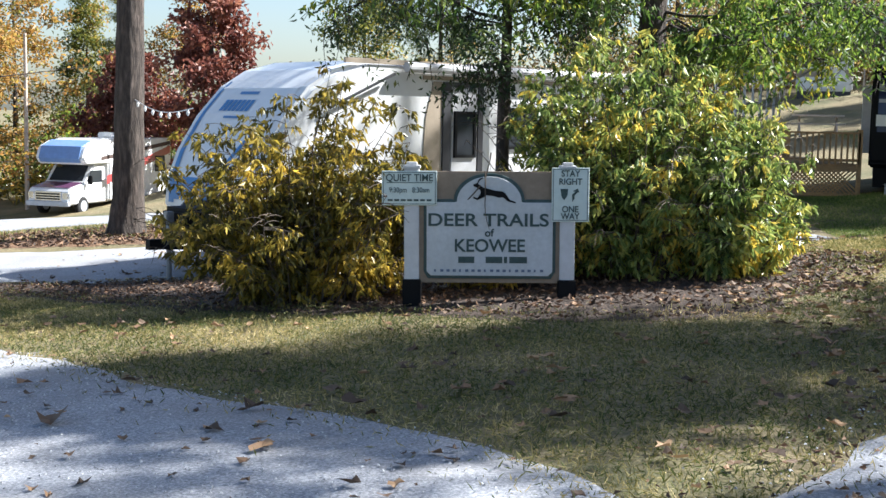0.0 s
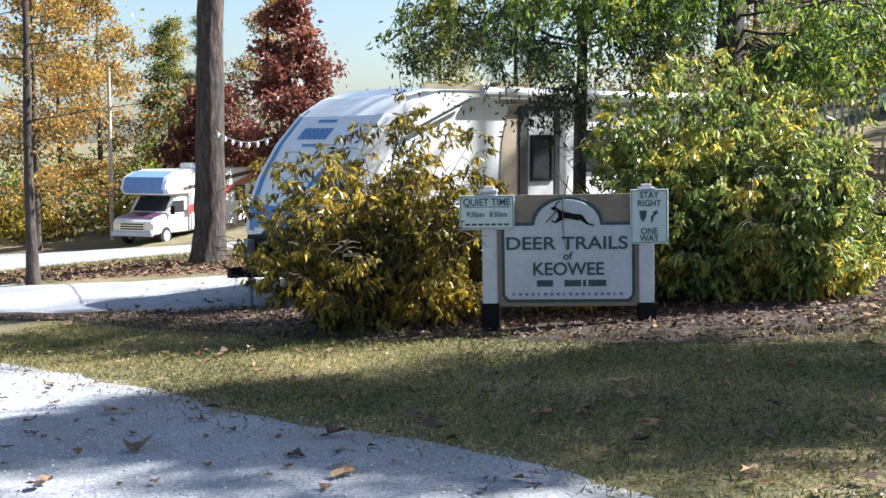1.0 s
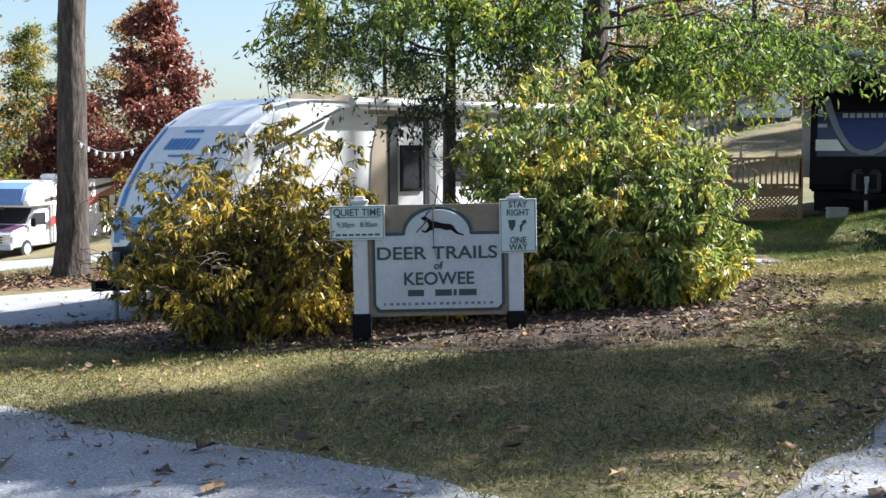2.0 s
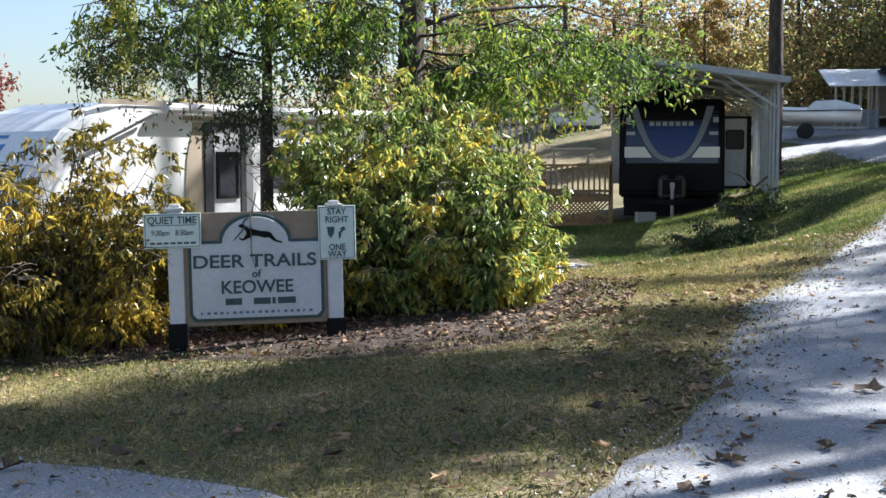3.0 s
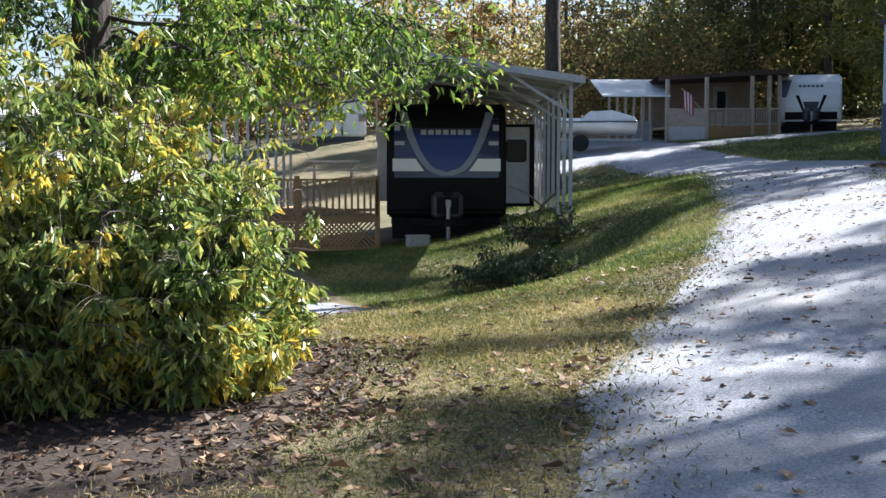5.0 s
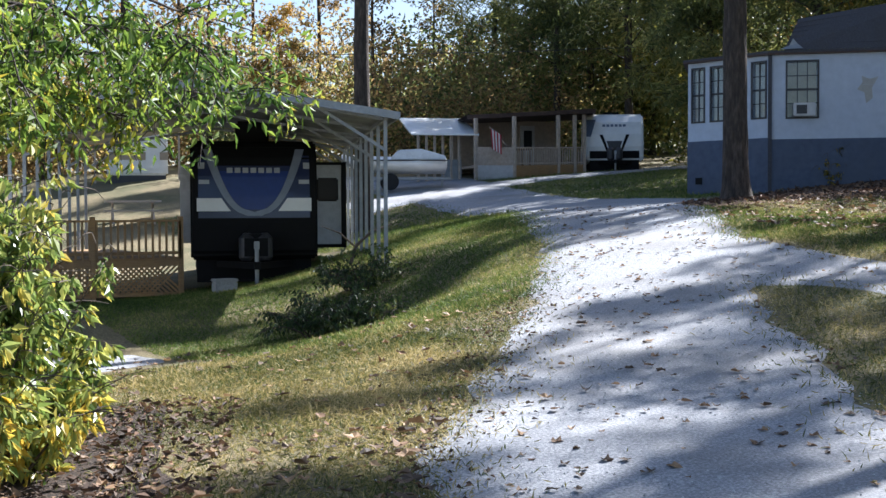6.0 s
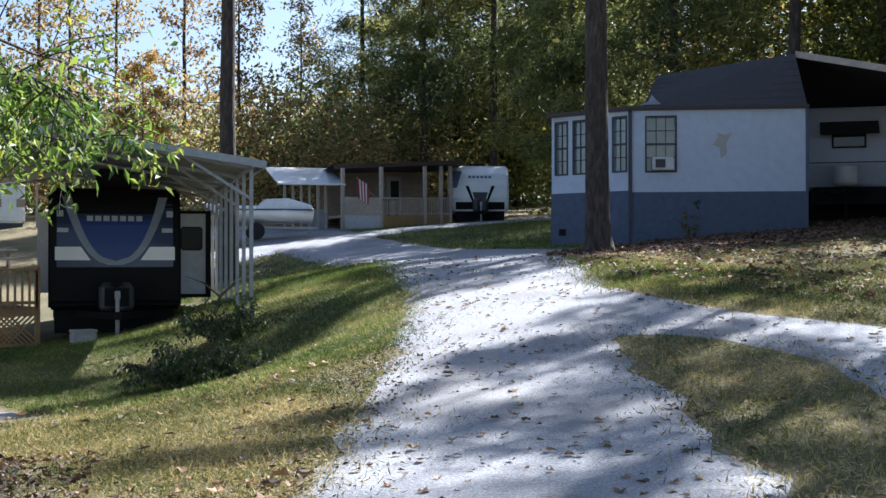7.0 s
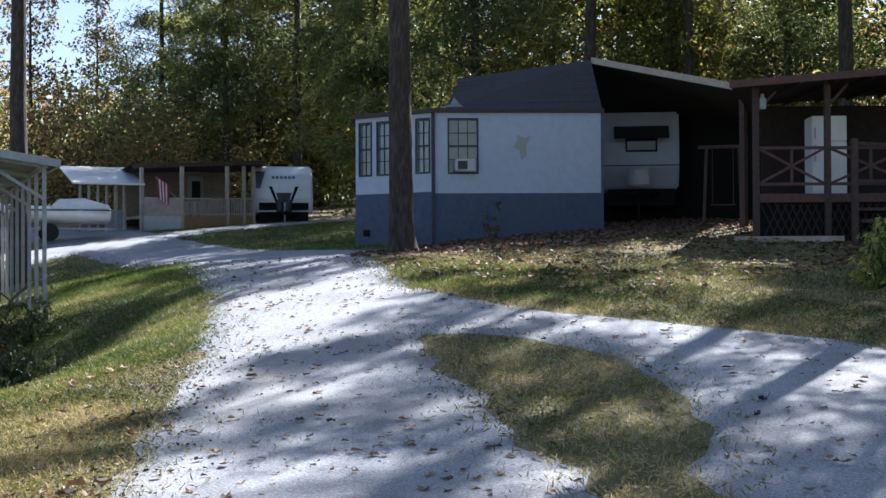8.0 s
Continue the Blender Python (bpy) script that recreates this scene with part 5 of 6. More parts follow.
sc = thing("carport", "small metal carport with pale sloping roof beside the porch", "carport")
part("roof_sheet", Shape().prism([(0, 0), (3.6, 0.85), (3.6, 0.91), (0, 0.06)], -0.3, 2.3, 0), WHITE, sc, "white metal roof sheet").matrix_local = pose(22.4, 46.7, 4.5, 0, 0, -18)
for k in range(6):
    p = Vector((22.5, 47.0)).lerp(Vector((24.1, 46.7)), k / 5)
    part("post", Shape().box(p.x - 0.04, p.y - 0.04, gz(p.x, p.y) - 0.1, p.x + 0.04, p.y + 0.04, 4.52), GREYWOOD, sc)
part("half_panel", Shape().beam((23.4, 46.85, 3.15), (24.2, 46.7, 3.15), 0.04, 0.9), GALV, sc, "grey sheet half wall")
tk = thing("boat", "covered white boat on a trailer beside the lane", "boat", pose(20.9, 44.8, gz(20.9, 44.8), 0, 0, -22))
hull = Shape()
for px, w, keel, deck in ((-2.3, 0.05, 0.95, 1.12), (-1.9, 0.42, 0.78, 1.10), (-1.0, 0.72, 0.62, 1.06), (0.4, 0.80, 0.58, 1.04), (1.4, 0.78, 0.60, 1.06)):
    hull.v += [(px, -w, deck), (px, -w * 0.92, (keel + deck) / 2), (px, -w * 0.4, keel + 0.08), (px, 0, keel), (px, w * 0.4, keel + 0.08), (px, w * 0.92, (keel + deck) / 2), (px, w, deck), (px, 0, deck + 0.16)]
hull.f = [(8 * a + k, 8 * a + (k + 1) % 8, 8 * a + 8 + (k + 1) % 8, 8 * a + 8 + k) for a in range(4) for k in range(8)] + [tuple(range(8)), tuple(range(39, 31, -1))]
part("hull", hull, WHITE, tk, "white rounded hull", smooth=True)
part("cover", Shape().prism([(-0.6, 1.12), (-0.3, 1.42), (0.5, 1.46), (1.35, 1.22), (1.38, 1.05), (-0.6, 1.05)], -0.74, 0.74, 1), LIGHTBLUE, tk, "pale blue boat cover", bevel=0.1)
part("rub_rail", Shape().beam((-1.9, -0.44, 1.09), (-1.0, -0.74, 1.05), 0.04).beam((-1.0, -0.74, 1.05), (1.4, -0.80, 1.05), 0.04), DARKGREY, tk)
part("trailer_frame", Shape().beam((-2.2, -0.45, 0.42), (1.6, -0.45, 0.42), 0.07).beam((-2.2, 0.45, 0.42), (1.6, 0.45, 0.42), 0.07).beam((0.4, -0.45, 0.42), (0.4, 0.45, 0.42), 0.07).beam((1.3, 0, 0.0), (1.3, 0, 0.6), 0.06), GALV, tk)
for y in (-0.6, 0.6):
    part("wheel", Shape().tube([(-0.6, y - 0.09, 0.3), (-0.6, y + 0.09, 0.3)], 0.3, 18), RUBBER, tk)

# ---- the grey-blue house ----
HX, HY, HZ = 21.35, 26.71, 2.06
ho = thing("house", "small pale grey-blue house with slate skirting and dark mansard roof", "house", pose(HX, HY, HZ, 0, 0, -40.3))
W, D, BAY = 4.07, 3.6, 2.34
BAY_M = Matrix.Rotation(radians(143.5), 4, "Z") @ Matrix.Diagonal((1, -1, 1, 1))      # along the canted bay wall, outward to -y
BX, BY = BAY * math.cos(radians(143.5)), BAY * math.sin(radians(143.5))


def walled(name, x0, x1, z0, z1, holes, m, material, label):
    """A wall with real openings, in its own x and z, 0.1 m thick."""
    xs = sorted({x0, x1, *[h[0] for h in holes], *[h[1] for h in holes]})
    zs = sorted({z0, z1, *[h[2] for h in holes], *[h[3] for h in holes]})
    sp = Shape()
    solid = {}
    for i in range(len(xs) - 1):
        for j in range(len(zs) - 1):
            solid[i, j] = not any(h[0] <= xs[i] and xs[i + 1] <= h[1] and h[2] <= zs[j] and zs[j + 1] <= h[3] for h in holes)
    idx = {}

    def vert(i, j, y):
        if (i, j, y) not in idx:
            idx[i, j, y] = len(sp.v)
            sp.v.append(tuple(m @ Vector((xs[i], y, zs[j]))))
        return idx[i, j, y]

    for (i, j), full in solid.items():
        if full:
            sp.f.append((vert(i, j, 0), vert(i + 1, j, 0), vert(i + 1, j + 1, 0), vert(i, j + 1, 0)))
            sp.f.append((vert(i, j, 0.1), vert(i, j + 1, 0.1), vert(i + 1, j + 1, 0.1), vert(i + 1, j, 0.1)))
            for di, dj, p, q in ((-1, 0, (i, j), (i, j + 1)), (1, 0, (i + 1, j), (i + 1, j + 1)), (0, -1, (i, j), (i + 1, j)), (0, 1, (i, j + 1), (i + 1, j + 1))):
                if not solid.get((i + di, j + dj)):
                    sp.f.append((vert(*p, 0), vert(*q, 0), vert(*q, 0.1), vert(*p, 0.1)))
    return part(name, sp, material, ho, label)


def grid_window(m, w, h, cols, rows_):
    e = 0.04
    f = part("window", Shape().box(-w / 2 - e, -0.03, -h / 2 - e, w / 2 + e, 0.03, -h / 2, m).box(-w / 2 - e, -0.03, h / 2, w / 2 + e, 0.03, h / 2 + e, m)
             .box(-w / 2 - e, -0.03, -h / 2, -w / 2, 0.03, h / 2, m).box(w / 2, -0.03, -h / 2, w / 2 + e, 0.03, h / 2, m), DARKGREY, ho, "dark window frame")
    part("pane", Shape().box(-w / 2, 0.034, -h / 2, w / 2, 0.042, h / 2, m), CLEAR, f).visible_shadow = False
    for k in range(1, cols):
        x = -w / 2 + w * k / cols
        part("glazing_bar", Shape().box(x - 0.01, 0.005, -h / 2, x + 0.01, 0.032, h / 2, m), DARKGREY, f)
    for k in range(1, rows_):
        z = -h / 2 + h * k / rows_
        t = 0.025 if k == rows_ // 2 else 0.01
        part("glazing_bar", Shape().box(-w / 2, 0.004, z - t, w / 2, 0.033, z + t, m), DARKGREY, f)
    return f


front = [(0.38, 1.04, 1.72, 2.98)]
side = [(0.13, 0.48, 1.74, 3.0), (1.30, 1.65, 1.74, 3.0), (1.87, 2.20, 1.74, 3.0)]
walled("wall", 0, W, 1.22, 3.15, front, Matrix(), SIDING, "pale painted board wall")
walled("wall", 0, BAY, 1.22, 3.15, side, BAY_M, SIDING, "pale painted canted bay wall")
part("wall", Shape().box(W - 0.1, 0.1, 1.22, W, D, 3.15), SIDING, ho)
part("wall", Shape().box(BX, D - 0.1, 1.22, W - 0.1, D, 3.15), SIDING, ho)
part("wall", Shape().box(BX, BY, 1.22, BX + 0.1, D - 0.1, 3.15), SIDING, ho)
part("skirting", Shape().box(0.0, -0.02, -0.5, W + 0.02, 0.08, 1.22), SKIRT, ho, "slate blue skirting boards", bevel=0.005, seg=1)
part("skirting", Shape().box(0.0, -0.02, -0.5, BAY + 0.01, 0.08, 1.26, BAY_M), SKIRT, ho, "slate blue skirting boards", bevel=0.005, seg=1)
for x, m in ((0.75, None), (1.55, None), (2.35, None), (3.2, None), (1.2, BAY_M)):
    part("skirting_batten", Shape().box(x - 0.012, -0.028, -0.4, x + 0.012, -0.018, 1.2, m), SKIRT, ho)
part("corner_board", Shape().box(-0.05, -0.045, -0.3, 0.035, 0.04, 3.16), SHINGLE, ho, "dark corner board")
part("corner_board", Shape().box(W - 0.04, -0.03, 1.2, W + 0.03, 0.06, 3.16), SKIRT, ho)
for k in range(1, 13):
    part("board_joint", Shape().box(0.06, -0.004, 1.22 + k * 0.15, 0.31, 0.0, 1.226 + k * 0.15).box(1.11, -0.004, 1.22 + k * 0.15, W - 0.06, 0.0, 1.226 + k * 0.15), SIDING, ho)
w1 = grid_window(pose(0.71, 0.01, 2.35), 0.66, 1.26, 3, 4)
ac = part("window_air_conditioner", Shape().box(0.50, -0.22, 1.73, 1.0, 0.02, 2.03), OFFWHITE, ho, "white window air conditioner", bevel=0.02)
part("vent", Shape().box(0.57, -0.228, 1.78, 0.80, -0.218, 1.98), DARKGREY, ac)
part("curtain", Shape().box(0.39, 0.12, 2.04, 1.03, 0.14, 2.97), TANTRIM, ho, "tan curtain behind the panes")
for a, b2, c, d in side:
    grid_window(BAY_M @ pose((a + b2) / 2, 0.01, 2.37), b2 - a, 1.26, 2, 4)
    # off-white sheet paints the sky reflection of the bay windows
    part("curtain", Shape().box(a, 0.12, 1.76, b2, 0.14, 2.98, BAY_M), OFFWHITE, ho, "pale sheet behind the panes for their bright sky reflection")
part("stain", Shape().prism([(1.90, 2.32), (2.06, 2.25), (2.10, 2.0), (2.24, 2.12), (2.22, 2.35), (2.36, 2.60), (2.18, 2.55), (2.0, 2.62), (2.02, 2.48)], -0.004, 0.0, 1), STAIN, ho, "beige patch where siding peeled")
EAVE = [(-0.05, -0.09), (W + 0.03, -0.09), (W + 0.03, D), (BX - 0.05, D), (BX - 0.12, BY - 0.06)]
part("eave_trim", Shape().prism(EAVE, 3.15, 3.19, 2), BROWNWOOD, ho)
part("flat_roof", Shape().prism(EAVE, 3.192, 3.24, 2), SHINGLE, ho)
rf = Shape()
rf.face((0.30, -0.02, 3.25), (4.06, -0.02, 3.25), (3.88, 0.5, 4.50), (0.65, 0.5, 4.03)).face((0.30, -0.02, 3.25), (0.65, 0.5, 4.03), (0.9, 3.4, 4.03), (0.5, 3.5, 3.25)).face((0.65, 0.5, 4.03), (3.88, 0.5, 4.50), (3.88, 3.4, 4.50), (0.9, 3.4, 4.03)).face((4.06, -0.02, 3.25), (4.06, 3.4, 3.25), (3.88, 3.4, 4.50), (3.88, 0.5, 4.50))
part("mansard_roof", rf, SHINGLE, ho, "dark shingled mansard roof")
for k in range(1, 7):
    t = k / 7
    part("shingle_course", Shape().beam((0.30 + 0.35 * t, -0.03 + 0.52 * t, 3.25 + 0.78 * t), (4.06 - 0.18 * t, -0.03 + 0.52 * t, 3.25 + 1.25 * t), 0.015, 0.02), SHINGLE, ho)
part("torn_flashing", Shape().face((0.2, -0.05, 3.27), (0.72, -0.06, 3.28), (0.6, 0.02, 3.40), (0.5, 0.02, 3.52), (0.42, 0.0, 3.36)), GALV, ho, "torn pale plastic flashing")
part("skirt_box", Shape().box(1.9, -0.05, 0.22, 2.08, -0.02, 0.38, BAY_M), BLACK, ho)

# roof over the old camper, from the house to the brown porch
lr = thing("lean_to_roof", "long dark lean-to roof with pale edge over the old camper", "roof")
p1, p2 = Vector((24.75, 24.65, 6.52)), Vector((24.84, 20.40, 5.40))
back, left_back = Vector((5.5, 3.0, -0.1)), Vector((3.0, 5.2, -0.15))
part("roof_sheet", Shape().face(p1, p2, p2 + back, p1 + left_back).face(p1 + Vector((0, 0, 0.1)), p2 + Vector((0, 0, 0.1)), p2 + back + Vector((0, 0, 0.1)), p1 + left_back + Vector((0, 0, 0.1))), SHADEBLACK, lr, "roof sheet blackened for its shaded underside")
part("edge_board", Shape().beam(p1 + Vector((0, 0, 0.05)), p2 + Vector((0, 0, 0.05)), 0.06, 0.15), GREYWOOD, lr, "pale weathered edge board")
# black paint gives the deep shade behind the old camper
part("back_wall", Shape().beam(p1 + left_back + Vector((0, 0, -1.9)), p2 + back + Vector((0, 0, -1.3)), 0.1, 4.4), BLACK, lr, "back wall painted black for the deep shade")
part("post", Shape().box(24.95, 20.45, 1.9, 25.08, 20.58, 5.5), BROWNWOOD, lr)
part("post", Shape().box(30.2, 23.2, 2.2, 30.35, 23.35, 5.4), BROWNWOOD, lr)

oc = thing("old_camper", "old pale camper with window awning under the lean-to", "camper", pose(27.8, 25.5, 2.62, 0, 0, -50))
b = part("body", Shape().prism([(0.25, 0.95), (-0.02, 1.5), (0.0, 2.2), (0.1, 3.0), (4.6, 3.0), (4.6, 0.95)], -1.05, 1.0, 0), SIDING, oc, "pale aluminium shell", bevel=0.06)
part("trim_line", Shape().box(-1.04, -0.035, 1.55, 0.99, -0.01, 1.58), DARKGREY, b)
window_set(b, pose(0.0, -0.03, 2.15), 0.75, 0.35)
part("window_awning", Shape().prism([(-0.45, 2.25), (-0.42, 2.25), (0.02, 2.58), (0.0, 2.62)], -0.72, 0.72, 0), DARKGREY, b, "hinged grey window awning")
gbt = part("gas_bottle", Shape().tube([(-0.1, -0.5, 0.95), (-0.1, -0.5, 1.02), (-0.1, -0.5, 1.4), (-0.1, -0.5, 1.48)], [0.24, 0.3, 0.3, 0.22], 18), OFFWHITE, oc, "white gas bottle cover")
part("underframe", Shape().box(-0.9, 0.2, 0.5, 0.9, 4.4, 0.95).beam((-0.6, 0.4, 0.8), (-0.1, -0.8, 0.8), 0.08).beam((0.6, 0.4, 0.8), (-0.1, -0.8, 0.8), 0.08).beam((-0.1, -0.5, -0.1), (-0.1, -0.5, 0.9), 0.06), BLACK, oc)
for x in (-0.9, 0.9):
    wheel(oc, x, 2.6, 0.32)

af = thing("swing_frame", "old wooden A-frame swing in the shade", "swing frame", pose(27.0, 22.4, gz(27.0, 22.4), 0, 0, -55))
for s in (-0.55, 0.55):
    part("leg", Shape().beam((s - 0.15 * s, -0.5, -0.1), (s * 0.7, 0, 1.9), 0.07).beam((s - 0.15 * s, 0.5, -0.1), (s * 0.7, 0, 1.9), 0.07), BROWNWOOD, af)
part("top_bar", Shape().beam((-0.6, 0, 1.9), (0.6, 0, 1.9), 0.08), BROWNWOOD, af)
for s in (-0.25, 0.25):
    part("rope", Shape().tube([(s, 0, 0.5), (s, 0, 1.9)], 0.012, 6), BROWNWOOD, af)
part("seat", Shape().box(-0.3, -0.1, 0.47, 0.3, 0.1, 0.5), BROWNWOOD, af)

# ---- the brown porch ----
bp = thing("brown_porch", "dark brown wooden porch with cross-braced railing", "porch", pose(22.43, 18.53, 2.03, 0, 0, -44))
part("floor", Shape().prism([(0, 0.1), (4.6, 0.1), (4.6, 3.4), (0.9, 3.4)], 0.80, 0.92, 2), BROWNWOOD, bp)
part("floor_beam", Shape().box(0, 0.02, 0.76, 4.6, 0.1, 0.93), REDBROWN, bp, "red-brown edge beam")
# no real boards here: a black sheet replaces the shade below the floor
part("skirt", Shape().box(0.0, 0.16, -0.2, 4.6, 0.2, 0.78), BLACK, bp, "black sheet put in for the shade under the porch")
sp = Shape()
for k in range(30):
    x = 0.08 + k * 0.15
    sp.beam((x, 0.12, -0.1), (x + 0.4, 0.12, 0.76), 0.03, 0.012, (0, 1, 0)).beam((x + 0.4, 0.11, -0.1), (x, 0.11, 0.76), 0.03, 0.012, (0, 1, 0))
part("lattice", sp, SHADEDBROWN, bp, "diagonal brown lattice")
for x, z1 in ((0.0, 3.02), (1.40, 3.14), (3.1, 3.28), (4.5, 3.38)):
    part("post", Shape().box(x - 0.06, 0.0, -0.25, x + 0.06, 0.10, z1), BROWNWOOD, bp, bevel=0.008, seg=1)
    part("post_bracket", Shape().beam((x + 0.05, 0.05, z1 - 0.45), (x + 0.4, 0.05, z1 - 0.06), 0.05, 0.05), BROWNWOOD, bp)
part("newel_post", Shape().box(1.68, -0.6, -0.3, 1.80, -0.48, 1.95), BROWNWOOD, bp, bevel=0.008, seg=1)
part("stair_rail", Shape().beam((1.74, -0.54, 1.86), (3.1, 0.03, 1.85), 0.05, 0.07).beam((1.74, -0.54, 1.15), (3.1, 0.03, 1.15), 0.05, 0.06), BROWNWOOD, bp)
for x0, x1 in ((0.06, 1.34), (1.46, 3.04), (3.16, 4.44)):
    part("rail", Shape().box(x0, 0.03, 1.80, x1, 0.09, 1.86).box(x0, 0.03, 1.09, x1, 0.09, 1.15), REDBROWN, bp, "red-brown rail")
    part("cross_brace", Shape().beam((x0, 0.05, 1.13), (x1, 0.05, 1.82), 0.04, 0.05).beam((x0, 0.07, 1.82), (x1, 0.07, 1.13), 0.04, 0.05).beam(((x0 + x1) / 2, 0.06, 1.13), ((x0 + x1) / 2, 0.06, 1.82), 0.04, 0.05), REDBROWN, bp)
tilt = pose(0, 0, 0, 0, -4.4, 0)
cover = Shape().prism([(-0.4, -0.5), (5.4, -0.5), (5.4, 3.6), (0.85, 3.6)], 3.03, 3.10, 2)
cover.v = [tuple(tilt @ Vector(v)) for v in cover.v]
part("roof", cover, SHADEBLACK, bp, "shallow porch roof blackened for the shade below it")
part("fascia", Shape().box(-0.4, -0.53, 2.98, 5.4, -0.5, 3.12, tilt), REDBROWN, bp, "red-brown roof edge board")
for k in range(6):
    part("rafter", Shape().box(0.95 + k * 0.7, -0.45, 2.95, 1.0 + k * 0.7, 3.4, 3.03, tilt), SHADEDBROWN, bp)
part("back_wall", Shape().box(0.9, 3.3, 0.9, 5.0, 3.4, 3.05), SHADEDBROWN, bp, "board wall in brown darkened for the porch shade")
part("grey_door", Shape().box(1.95, 3.22, 0.92, 2.6, 3.29, 2.75), OFFWHITE, bp, "grey door in the back wall", bevel=0.01)
part("lantern", Shape().box(0.07, 0.0, 2.60, 0.2, 0.12, 2.82).box(0.1, 0.03, 2.82, 0.17, 0.09, 2.9), GALV, bp, bevel=0.012)
part("step", Shape().box(1.9, -0.75, 0.1, 3.0, -0.45, 0.16).box(1.9, -0.45, 0.35, 3.0, -0.15, 0.41).box(1.9, -0.2, 0.58, 3.0, 0.08, 0.64), BROWNWOOD, bp)
part("ground_timber", Shape().box(-0.5, -0.35, -0.02, 1.6, -0.22, 0.09), GREYWOOD, bp, "weathered ground timber")
fg = thing("refrigerator", "white upright refrigerator on the porch", "refrigerator", pose(24.79, 18.30, 2.95, 0, 0, -46))
part("cabinet", Shape().box(-0.35, 0, 0, 0.35, 0.65, 1.7), WHITE, fg, bevel=0.02)
part("door", Shape().box(-0.35, -0.05, 0.05, 0.35, -0.004, 1.15).box(-0.35, -0.05, 1.17, 0.35, -0.004, 1.69), WHITE, fg, bevel=0.01)
part("handle", Shape().box(-0.32, -0.09, 0.75, -0.29, -0.05, 1.1).box(-0.32, -0.09, 1.22, -0.29, -0.05, 1.45), SILVER, fg)
shrub("shrub", "small bright green shrub in front of the brown porch", (17.0, 12.7), 0.7, 0.7, 1.1, 30, 9, 9, 0.12, LEAF_GREEN, 14)
shrub("weeds", "green weeds at the foot of the bank by the carport", (7.9, 20.3), 1.2, 0.7, 0.6, 55, 7, 9, 0.085, LEAF_DARK, 15)
shrub("weeds", "dark trailing weeds at the carport corner post", (9.3, 22.6), 0.8, 0.5, 0.6, 34, 6, 8, 0.085, LEAF_DARK, 17)

# utility pole and string of bulbs by the motorhome
up = thing("utility_pole", "slim pale pole at the field edge", "pole", pose(-20.5, 52, gz(-20.5, 52)))
part("shaft", Shape().tube([(0, 0, -0.3), (0, 0, 7.5)], [0.1, 0.07], 10), GREYWOOD, up)
a, c = Vector((-6.85, 22.55, 1.9)), Vector((-4.7, 18.4, 1.75))
sl = thing("string_light", "sagging string of small bulbs from the pine to the trailer", "string lights")
cord = [a.lerp(c, k / 14) + Vector((0, 0, -0.14 * math.sin(math.pi * k / 14))) for k in range(15)]
part("cord", Shape().tube(cord, 0.008, 5), WHITE, sl)
for k in range(1, 14, 2):
    part("bulb", Shape().tube([cord[k] + Vector((0, 0, -0.0)), cord[k] + Vector((0, 0, -0.05)), cord[k] + Vector((0, 0, -0.1))], [0.012, 0.03, 0.01], 8), BULB, sl)
shrub("weeds", "yellow-green weeds against the house skirting", (22.5, 25.9), 0.35, 0.25, 0.9, 18, 5, 7, 0.10, LEAF_OLIVE, 16)
cb = thing("overhead_cable", "thin overhead cable crossing in front of the woods", "cable")
a, c = Vector((-2.0, 57.0, 8.0)), Vector((44.0, 48.0, 9.6))
part("wire", Shape().tube([a.lerp(c, k / 20) - Vector((0, 0, 0.7 * math.sin(math.pi * k / 20))) for k in range(21)], 0.016, 5), DARKGREY, cb)
st = thing("fallen_branch", "bare fallen branch in the weeds by the hitch", "branch", pose(10.2, 25.3, gz(10.2, 25.3)))
part("limb", Shape().tube([(0, 0, 0), (0.15, 0.1, 0.35), (0.5, 0.2, 0.6), (0.95, 0.25, 0.75)], [0.035, 0.03, 0.022, 0.01], 6), TWIG, st)
part("side_twig", Shape().tube([(0.15, 0.1, 0.35), (-0.2, 0.0, 0.6), (-0.5, 0.1, 0.72)], [0.02, 0.014, 0.006], 6), TWIG, st)

# ---- lawn and litter ----
def inside(pts, poly):
    x, y = pts[:, 0], pts[:, 1]
    hit = np.zeros(len(pts), bool)
    j = len(poly) - 1
    for i in range(len(poly)):
        xi, yi, xj, yj = *poly[i], *poly[j]
        hit ^= ((yi > y) != (yj > y)) & (x < (xj - xi) * (y - yi) / (yj - yi + 1e-12) + xi)
        j = i
    return hit


LANES = [ROAD_WEST + ROAD_EAST[::-1],
         [(4.2, -8), (5.2, 2.0), (7.0, 8.6), (8.6, 10.1), (9.95, 11.5), (10.7, 12.9), (10.7, 14.3), (10.2, 15.4), (12.7, 17.7), (12.1, 15.5), (12.3, 14.0), (12.6, 12.6), (12.7, 11.0), (12.2, 7.0), (10.6, 2.0), (8.5, -8)],
         [(-16, 17.5), (-8, 13.3), (-4.1, 9.85), (-2.2, 7.95), (-0.9, 6.95), (-0.1, 6.35), (0.5, 5.2), (-0.4, 0.6), (-4.0, 3.2), (-10, 7.0), (-18, 9)]]
BED = [(-8.5, 16.3), (-6.6, 15.4), (-4.3, 13.2), (-2.6, 11.7), (-1.0, 10.95), (0.5, 10.2), (1.5, 10.05), (2.3, 10.5), (3.1, 11.7), (3.9, 14.2), (2.6, 16.0), (-3.4, 16.6)]


